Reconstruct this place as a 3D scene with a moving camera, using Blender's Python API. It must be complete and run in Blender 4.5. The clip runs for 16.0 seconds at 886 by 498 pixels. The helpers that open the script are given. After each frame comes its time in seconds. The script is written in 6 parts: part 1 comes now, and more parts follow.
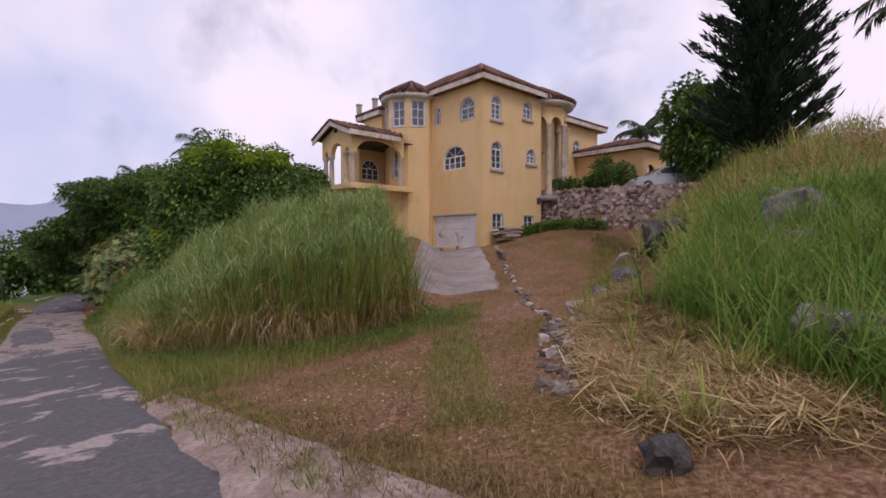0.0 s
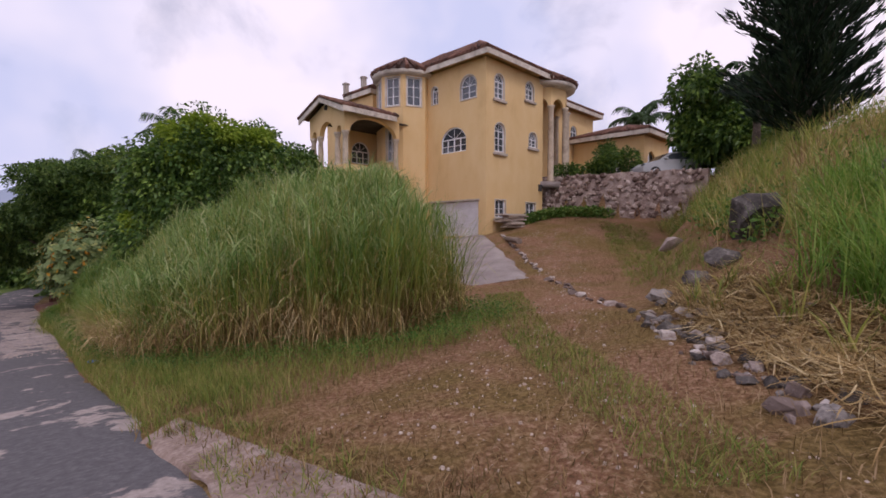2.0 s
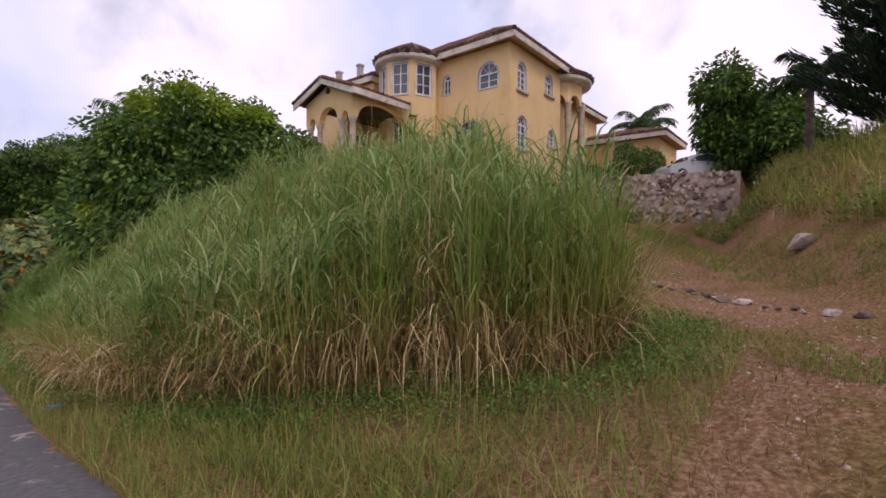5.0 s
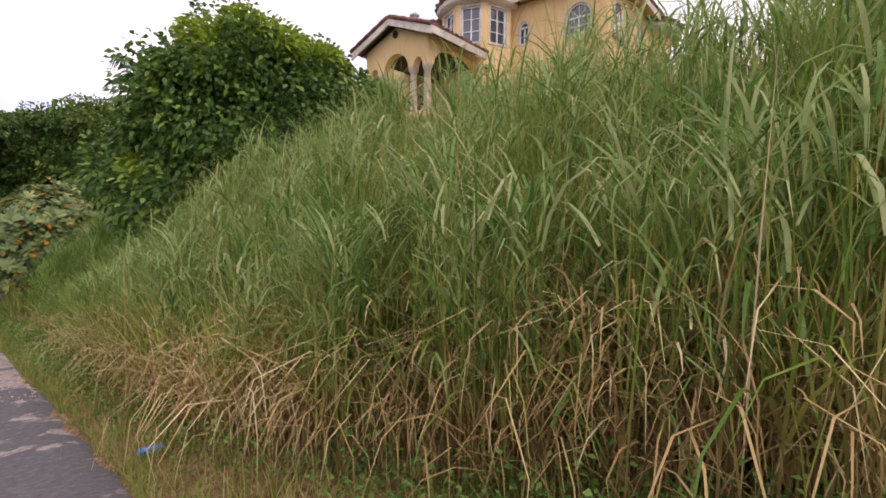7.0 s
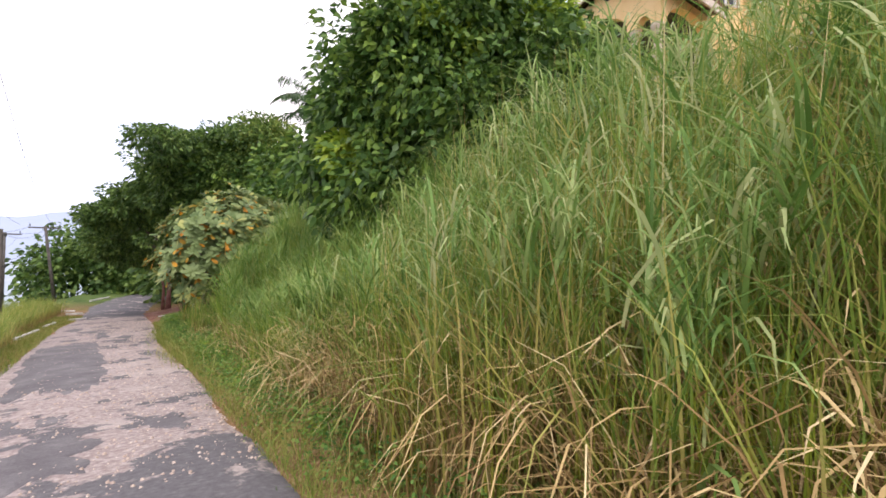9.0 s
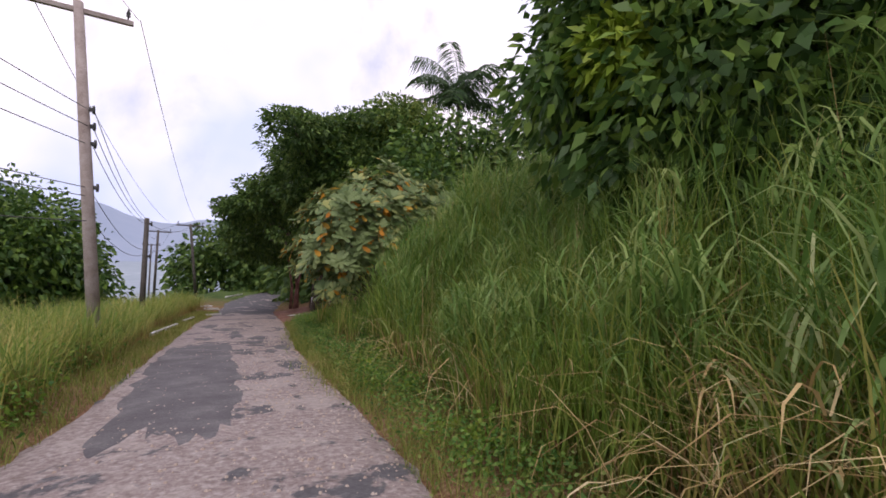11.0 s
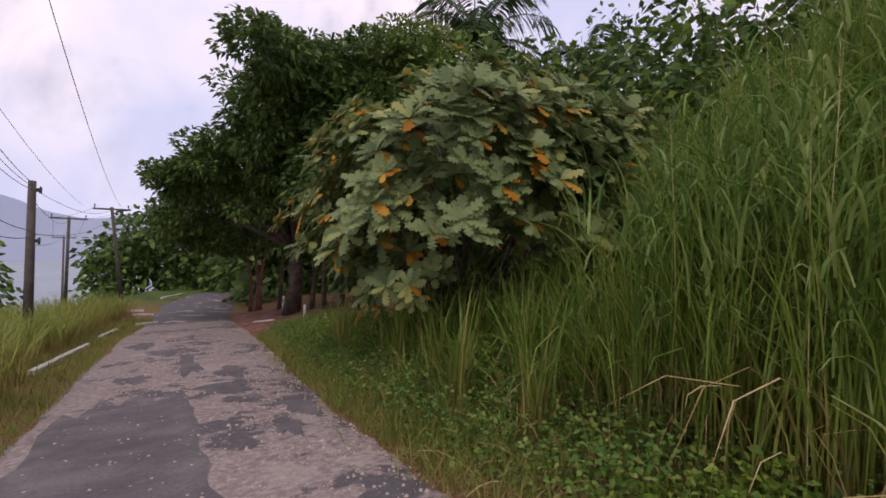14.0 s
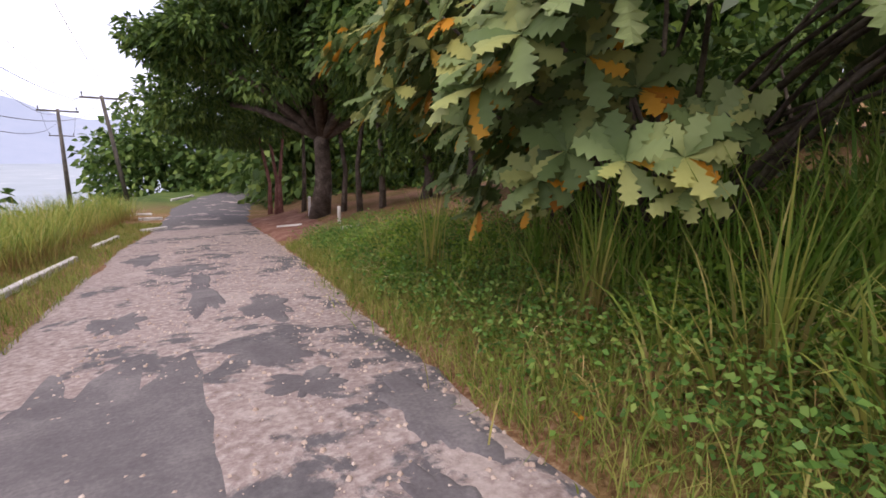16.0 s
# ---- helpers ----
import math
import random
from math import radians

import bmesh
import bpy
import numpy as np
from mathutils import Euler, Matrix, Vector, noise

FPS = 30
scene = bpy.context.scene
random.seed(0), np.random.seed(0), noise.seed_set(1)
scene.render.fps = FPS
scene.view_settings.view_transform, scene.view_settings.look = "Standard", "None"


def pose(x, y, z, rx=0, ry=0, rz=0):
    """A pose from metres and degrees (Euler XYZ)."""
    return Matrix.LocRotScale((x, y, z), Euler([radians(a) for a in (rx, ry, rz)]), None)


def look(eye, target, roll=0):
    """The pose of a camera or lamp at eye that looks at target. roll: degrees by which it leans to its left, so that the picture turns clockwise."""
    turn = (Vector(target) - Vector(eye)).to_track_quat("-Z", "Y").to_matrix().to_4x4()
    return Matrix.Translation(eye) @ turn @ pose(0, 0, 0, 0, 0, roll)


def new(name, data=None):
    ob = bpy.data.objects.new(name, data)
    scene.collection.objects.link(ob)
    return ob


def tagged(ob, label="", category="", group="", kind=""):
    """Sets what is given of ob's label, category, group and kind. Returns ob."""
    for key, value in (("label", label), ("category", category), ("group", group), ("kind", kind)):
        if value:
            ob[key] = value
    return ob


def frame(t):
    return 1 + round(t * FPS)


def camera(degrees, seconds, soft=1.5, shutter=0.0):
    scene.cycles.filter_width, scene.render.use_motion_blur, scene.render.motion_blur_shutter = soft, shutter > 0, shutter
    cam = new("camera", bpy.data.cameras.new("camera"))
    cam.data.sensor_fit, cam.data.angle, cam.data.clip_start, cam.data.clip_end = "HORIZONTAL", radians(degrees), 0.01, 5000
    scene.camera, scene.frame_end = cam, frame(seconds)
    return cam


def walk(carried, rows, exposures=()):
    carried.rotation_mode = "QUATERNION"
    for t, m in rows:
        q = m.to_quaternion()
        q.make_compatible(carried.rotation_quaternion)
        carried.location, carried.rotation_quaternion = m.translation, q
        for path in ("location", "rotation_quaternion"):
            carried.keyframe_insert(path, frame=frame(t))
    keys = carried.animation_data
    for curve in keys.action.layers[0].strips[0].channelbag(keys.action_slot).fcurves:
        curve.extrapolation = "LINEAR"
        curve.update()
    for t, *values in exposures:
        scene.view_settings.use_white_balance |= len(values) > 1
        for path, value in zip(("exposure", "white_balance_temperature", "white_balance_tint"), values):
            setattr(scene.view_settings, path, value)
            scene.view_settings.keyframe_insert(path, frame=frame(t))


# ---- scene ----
cam = camera(87.2, 16.0, 1.65)
PATH = [
    (0, (-18.638, -18.317, 2.214), (-17.305, -16.827, 2.166), -0.1),
    (0.5, (-18.609, -17.686, 2.125), (-17.282, -16.192, 2.048), -0.1),
    (1, (-18.549, -17.064, 2.003), (-17.216, -15.575, 1.916), 0.0),
    (1.5, (-18.555, -16.456, 1.957), (-17.188, -14.999, 1.864), -0.0),
    (2, (-18.599, -15.877, 1.901), (-17.174, -14.476, 1.825), 0.0),
    (2.5, (-18.561, -15.349, 1.847), (-17.086, -13.999, 1.793), 0.1),
    (3, (-18.478, -14.729, 1.774), (-16.995, -13.388, 1.72), -0.1),
    (3.2, (-18.484, -14.477, 1.727), (-17.0, -13.138, 1.666), 0.4),
    (5.3, (-18.393, -11.065, 1.36), (-16.835, -9.81, 1.342), 0.3),
    (5.5, (-18.364, -10.643, 1.328), (-16.802, -9.395, 1.299), 0.4),
    (5.9, (-18.322, -9.782, 1.223), (-16.748, -8.548, 1.173), 1.0),
    (6, (-18.31, -9.556, 1.208), (-16.742, -8.315, 1.162), 0.5),
    (6.5, (-18.247, -8.372, 1.047), (-16.687, -7.123, 0.964), 0.6),
    (7, (-18.185, -7.269, 0.926), (-16.647, -5.994, 0.836), 0.6),
    (7.5, (-18.211, -6.118, 0.772), (-16.701, -4.809, 0.703), 0.5),
    (8, (-18.187, -4.907, 0.566), (-16.741, -3.526, 0.524), 0.8),
    (8.5, (-18.075, -3.708, 0.387), (-16.747, -2.212, 0.395), 0.9),
    (9, (-18.047, -2.564, 0.273), (-16.84, -0.97, 0.288), 1.0),
    (9.5, (-18.052, -1.314, 0.233), (-16.977, 0.372, 0.246), 0.9),
    (10, (-17.868, -0.173, -0.018), (-16.888, 1.571, 0.025), 1.3),
    (10.2, (-17.872, 0.247, -0.067), (-16.921, 2.006, -0.02), 1.7),
    (12.3, (-18.287, 5.563, -0.61), (-17.555, 7.424, -0.588), 2.0),
    (12.5, (-18.299, 5.979, -0.641), (-17.543, 7.831, -0.627), 2.0),
    (13, (-18.272, 7.163, -0.749), (-17.432, 8.978, -0.744), 1.7),
    (13.5, (-18.28, 8.226, -0.729), (-17.338, 9.99, -0.726), 1.6),
    (14, (-18.222, 9.248, -0.776), (-17.181, 10.956, -0.757), 1.4),
    (14.5, (-18.218, 10.338, -0.821), (-17.087, 11.988, -0.807), 1.5),
    (15, (-18.217, 11.258, -0.906), (-17.061, 12.888, -1.002), 1.4),
    (15.5, (-18.058, 12.188, -0.981), (-16.959, 13.84, -1.234), 1.2),
    (16, (-17.881, 13.143, -1.214), (-16.895, 14.836, -1.616), 1.0),
]
EXPOSURES = [(0.0, -0.45, 6350, 24), (3.2, -0.35, 6350, 23), (5.5, -0.2, 6480, 22), (7.0, 0.25, 6680, 19), (8.5, 0.9, 6650, 13), (10.2, 0.42, 6350, 16), (12.3, -0.48, 6450, 21), (13.5, -0.43, 6520, 22), (14.5, -0.06, 6680, 24), (16.0, 0.64, 6680, 19)]
walk(cam, [(r[0], look(*r[1:])) for r in PATH], EXPOSURES)

# ---------------------------------------------------------------- world and sun
world = bpy.data.worlds.new("world")
scene.world = world
world.use_nodes = True
wn, wl = world.node_tree.nodes, world.node_tree.links
wn.clear()
SUN_EL, SUN_AZ = radians(52), radians(205)


def wnode(kind, **kw):
    n = wn.new(kind)
    for k, v in kw.items():
        n.inputs[k].default_value = v
    return n


sky = wn.new("ShaderNodeTexSky")
sky.sky_type, sky.sun_disc, sky.sun_elevation, sky.sun_rotation = "NISHITA", False, SUN_EL, SUN_AZ
sky.dust_density = 2.5
big = wnode("ShaderNodeTexNoise", Scale=3.4, Detail=7.0, Roughness=0.55, Distortion=0.3)
fine = wnode("ShaderNodeTexNoise", Scale=2.2, Detail=4.0, Roughness=0.5)
cover = wn.new("ShaderNodeValToRGB")
cover.color_ramp.elements[0].position, cover.color_ramp.elements[1].position = 0.3, 0.46
cover.color_ramp.elements[0].color = (0.55, 0.55, 0.55, 1)
shade = wn.new("ShaderNodeValToRGB")
shade.color_ramp.elements[0].position, shade.color_ramp.elements[1].position = 0.36, 0.58
shade.color_ramp.elements[0].color, shade.color_ramp.elements[1].color = (6.3, 6.9, 9.0, 1), (10.2, 9.6, 10.2, 1)
mixs = wn.new("ShaderNodeMix")
mixs.data_type = "RGBA"
wl.new(big.outputs[0], cover.inputs[0])
wl.new(fine.outputs[0], shade.inputs[0])
wl.new(cover.outputs[0], mixs.inputs[0])
wl.new(sky.outputs[0], mixs.inputs[6])
wl.new(shade.outputs[0], mixs.inputs[7])
bg = wnode("ShaderNodeBackground", Strength=0.125)
wo = wn.new("ShaderNodeOutputWorld")
wl.new(mixs.outputs[2], bg.inputs[0])
wl.new(bg.outputs[0], wo.inputs[0])
sun = new("sun", bpy.data.lights.new("sun", "SUN"))
sun.data.energy, sun.data.angle, sun.data.color = 1.2, radians(14), (1.0, 0.95, 0.88)
sun.matrix_world = pose(0, 0, 60, 90 - 52, 0, -25)

# ---------------------------------------------------------------- materials


def principled(name, rough=0.8, spec=0.3, metal=0.0):
    m = bpy.data.materials.new(name)
    m.use_nodes = True
    b = m.node_tree.nodes["Principled BSDF"]
    b.inputs["Roughness"].default_value = rough
    b.inputs["Specular IOR Level"].default_value = spec
    b.inputs["Metallic"].default_value = metal
    return m, m.node_tree.nodes, m.node_tree.links, b


def ramp(nodes, stops):
    r = nodes.new("ShaderNodeValToRGB")
    e = r.color_ramp.elements
    while len(e) < len(stops):
        e.new(0.5)
    for el, (p, c) in zip(e, stops):
        el.position, el.color = p, (*c, 1)
    return r


def noise_tex(nodes, links, scale, detail=5.0, rough=0.6, vec=None, distort=0.0):
    n = nodes.new("ShaderNodeTexNoise")
    n.inputs["Scale"].default_value, n.inputs["Detail"].default_value = scale, detail
    n.inputs["Roughness"].default_value, n.inputs["Distortion"].default_value = rough, distort
    if vec is not None:
        links.new(vec, n.inputs["Vector"])
    return n


def mix_rgb(nodes, links, fac, a, b, mode="MIX"):
    m = nodes.new("ShaderNodeMix")
    m.data_type, m.blend_type = "RGBA", mode
    for sock, v in ((m.inputs[0], fac), (m.inputs[6], a), (m.inputs[7], b)):
        if isinstance(v, (int, float)):
            sock.default_value = v
        elif isinstance(v, tuple):
            sock.default_value = (*v, 1)
        else:
            links.new(v, sock)
    return m.outputs[2]


def math_node(nodes, links, op, a, b=0.0, clamp=False):
    m = nodes.new("ShaderNodeMath")
    m.operation, m.use_clamp = op, clamp
    for sock, v in ((m.inputs[0], a), (m.inputs[1], b)):
        if isinstance(v, (int, float)):
            sock.default_value = v
        else:
            links.new(v, sock)
    return m.outputs[0]


def add_bump(nodes, links, b, height, strength=0.4, dist=0.02):
    u = nodes.new("ShaderNodeBump")
    u.inputs["Strength"].default_value, u.inputs["Distance"].default_value = strength, dist
    links.new(height, u.inputs["Height"])
    links.new(u.outputs[0], b.inputs["Normal"])


def surface(name, dark, mid, light, scale=2.0, fine_scale=40.0, rough=0.85, spec=0.25, bump=0.4, dist=0.01, metal=0.0, vary=0.0):
    """A surface with broad stains, fine grain and relief, at real size."""
    m, n, l, b = principled(name, rough, spec, metal)
    pos = n.new("ShaderNodeNewGeometry").outputs["Position"]
    a = noise_tex(n, l, scale, 6, 0.65, pos, 0.3)
    f = noise_tex(n, l, fine_scale, 4, 0.6, pos)
    s = math_node(n, l, "MULTIPLY_ADD", f.outputs[0], 0.35)
    s.node.inputs[2].default_value = 0.0
    t = math_node(n, l, "MULTIPLY_ADD", a.outputs[0], 0.65)
    l.new(s, t.node.inputs[2])
    if vary:
        o = n.new("ShaderNodeObjectInfo").outputs["Random"]
        k = math_node(n, l, "MULTIPLY_ADD", o, vary)
        k.node.inputs[2].default_value = -vary / 2
        t = math_node(n, l, "ADD", t, k)
    r = ramp(n, ((0.34, dark), (0.5, mid), (0.64, light)))
    l.new(t, r.inputs[0])
    l.new(r.outputs[0], b.inputs["Base Color"])
    add_bump(n, l, b, t, bump, dist)
    return m


def leaf_material(name, colors, rough=0.55, trans=0.3, along=None):
    """Foliage: a colour for each leaf or blade, and along the blade from root to tip where given."""
    m, n, l, b = principled(name, rough, 0.2)
    geo = n.new("ShaderNodeNewGeometry")
    rnd = geo.outputs["Random Per Island"]
    patch = noise_tex(n, l, 0.7, 3, 0.5, geo.outputs["Position"])
    k = math_node(n, l, "MULTIPLY_ADD", patch.outputs[0], 0.9)
    k.node.inputs[2].default_value = -0.45
    k = math_node(n, l, "ADD", rnd, k, True)
    r = ramp(n, [(i / max(1, len(colors) - 1), c) for i, c in enumerate(colors)])
    l.new(k, r.inputs[0])
    col = r.outputs[0]
    if along:
        uv = n.new("ShaderNodeUVMap")
        sep = n.new("ShaderNodeSeparateXYZ")
        l.new(uv.outputs[0], sep.inputs[0])
        f = math_node(n, l, "MULTIPLY_ADD", rnd, 0.3)
        l.new(sep.outputs[1], f.node.inputs[2])
        r2 = ramp(n, ((along[1], (1, 1, 1)), (along[2], (0, 0, 0))))
        l.new(f, r2.inputs[0])
        col = mix_rgb(n, l, r2.outputs[0], col, along[0])
    l.new(col, b.inputs["Base Color"])
    tr = n.new("ShaderNodeBsdfTranslucent")
    l.new(col, tr.inputs[0])
    mx = n.new("ShaderNodeMixShader")
    mx.inputs[0].default_value = trans
    l.new(b.outputs[0], mx.inputs[1])
    l.new(tr.outputs[0], mx.inputs[2])
    l.new(mx.outputs[0], n["Material Output"].inputs[0])
    return m


def road_material():
    m, n, l, b = principled("worn_asphalt", 0.9, 0.25)
    geo = n.new("ShaderNodeNewGeometry")
    pos = geo.outputs["Position"]
    sep = n.new("ShaderNodeSeparateXYZ")
    l.new(pos, sep.inputs[0])
    patches = noise_tex(n, l, 0.55, 8, 0.62, pos, 0.5)
    small = noise_tex(n, l, 2.6, 6, 0.6, pos, 0.4)
    grain = noise_tex(n, l, 70, 3, 0.6, pos)
    grit = noise_tex(n, l, 14, 6, 0.7, pos)
    mr = n.new("ShaderNodeMapRange")
    mr.interpolation_type = "SMOOTHSTEP"
    mr.inputs[1].default_value, mr.inputs[2].default_value, mr.inputs[3].default_value, mr.inputs[4].default_value = 1.6, 3.8, -0.2, 0.06
    l.new(sep.outputs[1], mr.inputs[0])
    fac = math_node(n, l, "ADD", patches.outputs[0], mr.outputs[0])
    for y0, y1, v in ((33.0, 35.5, -0.45),):
        my = n.new("ShaderNodeMapRange")
        my.inputs[1].default_value, my.inputs[2].default_value, my.inputs[3].default_value, my.inputs[4].default_value = y0, y1, 0.0, v
        l.new(sep.outputs[1], my.inputs[0])
        fac = math_node(n, l, "ADD", fac, my.outputs[0])
    sm = math_node(n, l, "MULTIPLY_ADD", small.outputs[0], 0.75)
    sm.node.inputs[2].default_value = -0.345
    fac = math_node(n, l, "ADD", fac, sm)
    sel = ramp(n, ((0.49, (0, 0, 0)), (0.54, (1, 1, 1))))
    l.new(fac, sel.inputs[0])
    asphalt = ramp(n, ((0.3, (0.075, 0.07, 0.073)), (0.55, (0.115, 0.108, 0.112)), (0.75, (0.17, 0.16, 0.16))))
    l.new(grit.outputs[0], asphalt.inputs[0])
    base = ramp(n, ((0.3, (0.16, 0.12, 0.108)), (0.5, (0.275, 0.222, 0.205)), (0.7, (0.43, 0.38, 0.35))))
    l.new(grit.outputs[0], base.inputs[0])
    col = mix_rgb(n, l, sel.outputs[0], asphalt.outputs[0], base.outputs[0])
    worn = noise_tex(n, l, 0.95, 8, 0.62, pos, 0.25)
    chip = ramp(n, ((0.58, (0, 0, 0)), (0.61, (1, 1, 1))))
    l.new(worn.outputs[0], chip.inputs[0])
    pale = ramp(n, ((0.3, (0.24, 0.195, 0.175)), (0.7, (0.42, 0.36, 0.33))))
    l.new(grit.outputs[0], pale.inputs[0])
    col = mix_rgb(n, l, chip.outputs[0], col, pale.outputs[0])
    l.new(col, b.inputs["Base Color"])
    h = math_node(n, l, "MULTIPLY", sel.outputs[0], -0.7)
    h2 = math_node(n, l, "MULTIPLY_ADD", grit.outputs[0], 0.8)
    l.new(h, h2.node.inputs[2])
    h3 = math_node(n, l, "MULTIPLY_ADD", grain.outputs[0], 0.3)
    l.new(h2, h3.node.inputs[2])
    add_bump(n, l, b, h3, 0.4, 0.02)
    return m


def ground_material():
    m, n, l, b = principled("earth_and_turf", 0.95, 0.1)
    pos = n.new("ShaderNodeNewGeometry").outputs["Position"]
    a = noise_tex(n, l, 0.5, 7, 0.65, pos, 0.4)
    f = noise_tex(n, l, 18, 6, 0.7, pos)
    dirt = ramp(n, ((0.32, (0.1, 0.048, 0.026)), (0.5, (0.235, 0.125, 0.07)), (0.66, (0.41, 0.275, 0.185))))
    l.new(f.outputs[0], dirt.inputs[0])
    turf = ramp(n, ((0.32, (0.075, 0.05, 0.015)), (0.5, (0.165, 0.11, 0.04)), (0.68, (0.29, 0.2, 0.085))))
    l.new(f.outputs[0], turf.inputs[0])
    sel = ramp(n, ((0.42, (0, 0, 0)), (0.58, (1, 1, 1))))
    l.new(a.outputs[0], sel.inputs[0])
    col = mix_rgb(n, l, sel.outputs[0], dirt.outputs[0], turf.outputs[0])
    sep = n.new("ShaderNodeSeparateXYZ")
    l.new(pos, sep.inputs[0])
    green = ramp(n, ((0.3, (0.035, 0.06, 0.015)), (0.5, (0.07, 0.11, 0.03)), (0.7, (0.14, 0.17, 0.05))))
    l.new(a.outputs[0], green.inputs[0])
    for axis, p0, p1 in ((0, -21.0, -24.0), (1, 40.0, 50.0)):
        mp = n.new("ShaderNodeMapRange")
        mp.inputs[1].default_value, mp.inputs[2].default_value = p0, p1
        l.new(sep.outputs[axis], mp.inputs[0])
        col = mix_rgb(n, l, mp.outputs[0], col, green.outputs[0])
    l.new(col, b.inputs["Base Color"])
    add_bump(n, l, b, f.outputs[0], 0.8, 0.04)
    return m


def glass_material():
    m, n, l, b = principled("window_glass", 0.06, 0.5)
    b.inputs["Base Color"].default_value = (0.06, 0.07, 0.08, 1)
    b.inputs["Specular IOR Level"].default_value = 0.9
    return m


def plaster_material():
    m, n, l, b = principled("yellow_stucco", 0.9, 0.15)
    pos = n.new("ShaderNodeNewGeometry").outputs["Position"]
    mp = n.new("ShaderNodeMapping")
    mp.inputs["Scale"].default_value = (0.8, 0.8, 0.4)
    l.new(pos, mp.inputs[0])
    streak = noise_tex(n, l, 1.3, 6, 0.6, mp.outputs[0], 0.2)
    fine_n = noise_tex(n, l, 30, 4, 0.6, pos)
    r = ramp(n, ((0.22, (0.6, 0.4, 0.185)), (0.42, (0.71, 0.495, 0.24)), (0.7, (0.75, 0.545, 0.285))))
    l.new(streak.outputs[0], r.inputs[0])
    col = mix_rgb(n, l, 0.12, r.outputs[0], fine_n.outputs[0], "OVERLAY")
    l.new(col, b.inputs["Base Color"])
    add_bump(n, l, b, fine_n.outputs[0], 0.35, 0.01)
    return m


STUCCO = plaster_material()
CREAM = surface("cream_weathered_trim", (0.3, 0.25, 0.2), (0.6, 0.53, 0.45), (0.74, 0.68, 0.6), 1.6, 30, 0.8)
STONE_TRIM = surface("grey_stone_trim", (0.26, 0.22, 0.19), (0.42, 0.36, 0.31), (0.52, 0.46, 0.4), 2.2, 30)
COLUMN = surface("pale_column_plaster", (0.3, 0.24, 0.18), (0.5, 0.41, 0.31), (0.6, 0.5, 0.38), 2, 30)
WHITE = surface("white_window_paint", (0.55, 0.55, 0.57), (0.75, 0.75, 0.77), (0.82, 0.82, 0.84), 2, 40, 0.5)
DOOR = surface("white_garage_paint", (0.5, 0.47, 0.47), (0.68, 0.66, 0.68), (0.76, 0.74, 0.76), 0.9, 25, 0.55)
TILE = surface("clay_roof_tile", (0.07, 0.045, 0.036), (0.15, 0.075, 0.055), (0.24, 0.13, 0.095), 1.4, 20, 0.85, 0.2, 0.5, 0.02, 0, 0.3)
GLASS = glass_material()
# near-black colour standing in for shade in rooms, veranda and vent
DARK = surface("painted_shade", (0.03, 0.025, 0.02), (0.06, 0.05, 0.045), (0.09, 0.08, 0.07), 1, 10)
ROAD = road_material()
EARTH = ground_material()
CONCRETE = surface("drive_concrete", (0.18, 0.15, 0.138), (0.29, 0.245, 0.228), (0.38, 0.335, 0.31), 0.9, 35, 0.9, 0.2, 0.5, 0.02)
ROCK = surface("limestone", (0.05, 0.044, 0.04), (0.125, 0.11, 0.1), (0.29, 0.26, 0.24), 3.5, 25, 0.9, 0.2, 0.9, 0.05, 0, 0.25)
WALLSTONE = surface("rubble_stone", (0.13, 0.085, 0.07), (0.29, 0.21, 0.18), (0.48, 0.39, 0.345), 2.5, 25, 0.9, 0.2, 0.8, 0.04, 0, 0.5)
KERB = surface("painted_kerb", (0.4, 0.37, 0.35), (0.6, 0.57, 0.54), (0.72, 0.7, 0.67), 3, 30, 0.85)
EDGESTONE = surface("earthy_limestone", (0.16, 0.12, 0.105), (0.3, 0.24, 0.215), (0.5, 0.44, 0.4), 5, 30, 0.9, 0.2, 0.8, 0.03, 0, 0.4)
PEBBLE = surface("warm_grit", (0.26, 0.19, 0.15), (0.42, 0.33, 0.27), (0.6, 0.52, 0.45), 6, 60, 0.9, 0.2)
ASPHALT = surface("old_asphalt", (0.085, 0.076, 0.08), (0.125, 0.115, 0.118), (0.185, 0.17, 0.168), 1.6, 34, 0.9, 0.25, 0.6, 0.02)
POLEWOOD = surface("weathered_pole", (0.2, 0.15, 0.13), (0.34, 0.28, 0.25), (0.44, 0.38, 0.35), 2.5, 45)
DARKWOOD = surface("dark_pole", (0.05, 0.045, 0.04), (0.09, 0.08, 0.07), (0.14, 0.12, 0.1), 2.5, 45)
BARK = surface("bark", (0.04, 0.032, 0.025), (0.1, 0.08, 0.065), (0.19, 0.16, 0.13), 3, 22, 0.95, 0.1, 0.9, 0.05)
REDBARK = surface("reddish_roots", (0.09, 0.04, 0.035), (0.2, 0.09, 0.075), (0.3, 0.16, 0.13), 4, 30)
IRON = surface("dark_iron", (0.03, 0.03, 0.03), (0.06, 0.06, 0.06), (0.1, 0.09, 0.08), 4, 30, 0.6)
SILVER = surface("silver_car_paint", (0.42, 0.43, 0.44), (0.46, 0.47, 0.48), (0.5, 0.51, 0.52), 1, 60, 0.3, 0.5, 0.02, 0.001, 0.0)
RUBBER = surface("tyre_rubber", (0.02, 0.02, 0.02), (0.03, 0.03, 0.03), (0.05, 0.05, 0.05), 4, 40)
BLUE = surface("blue_plastic", (0.02, 0.12, 0.45), (0.04, 0.22, 0.65), (0.1, 0.35, 0.8), 6, 40, 0.3, 0.5, 0.1)
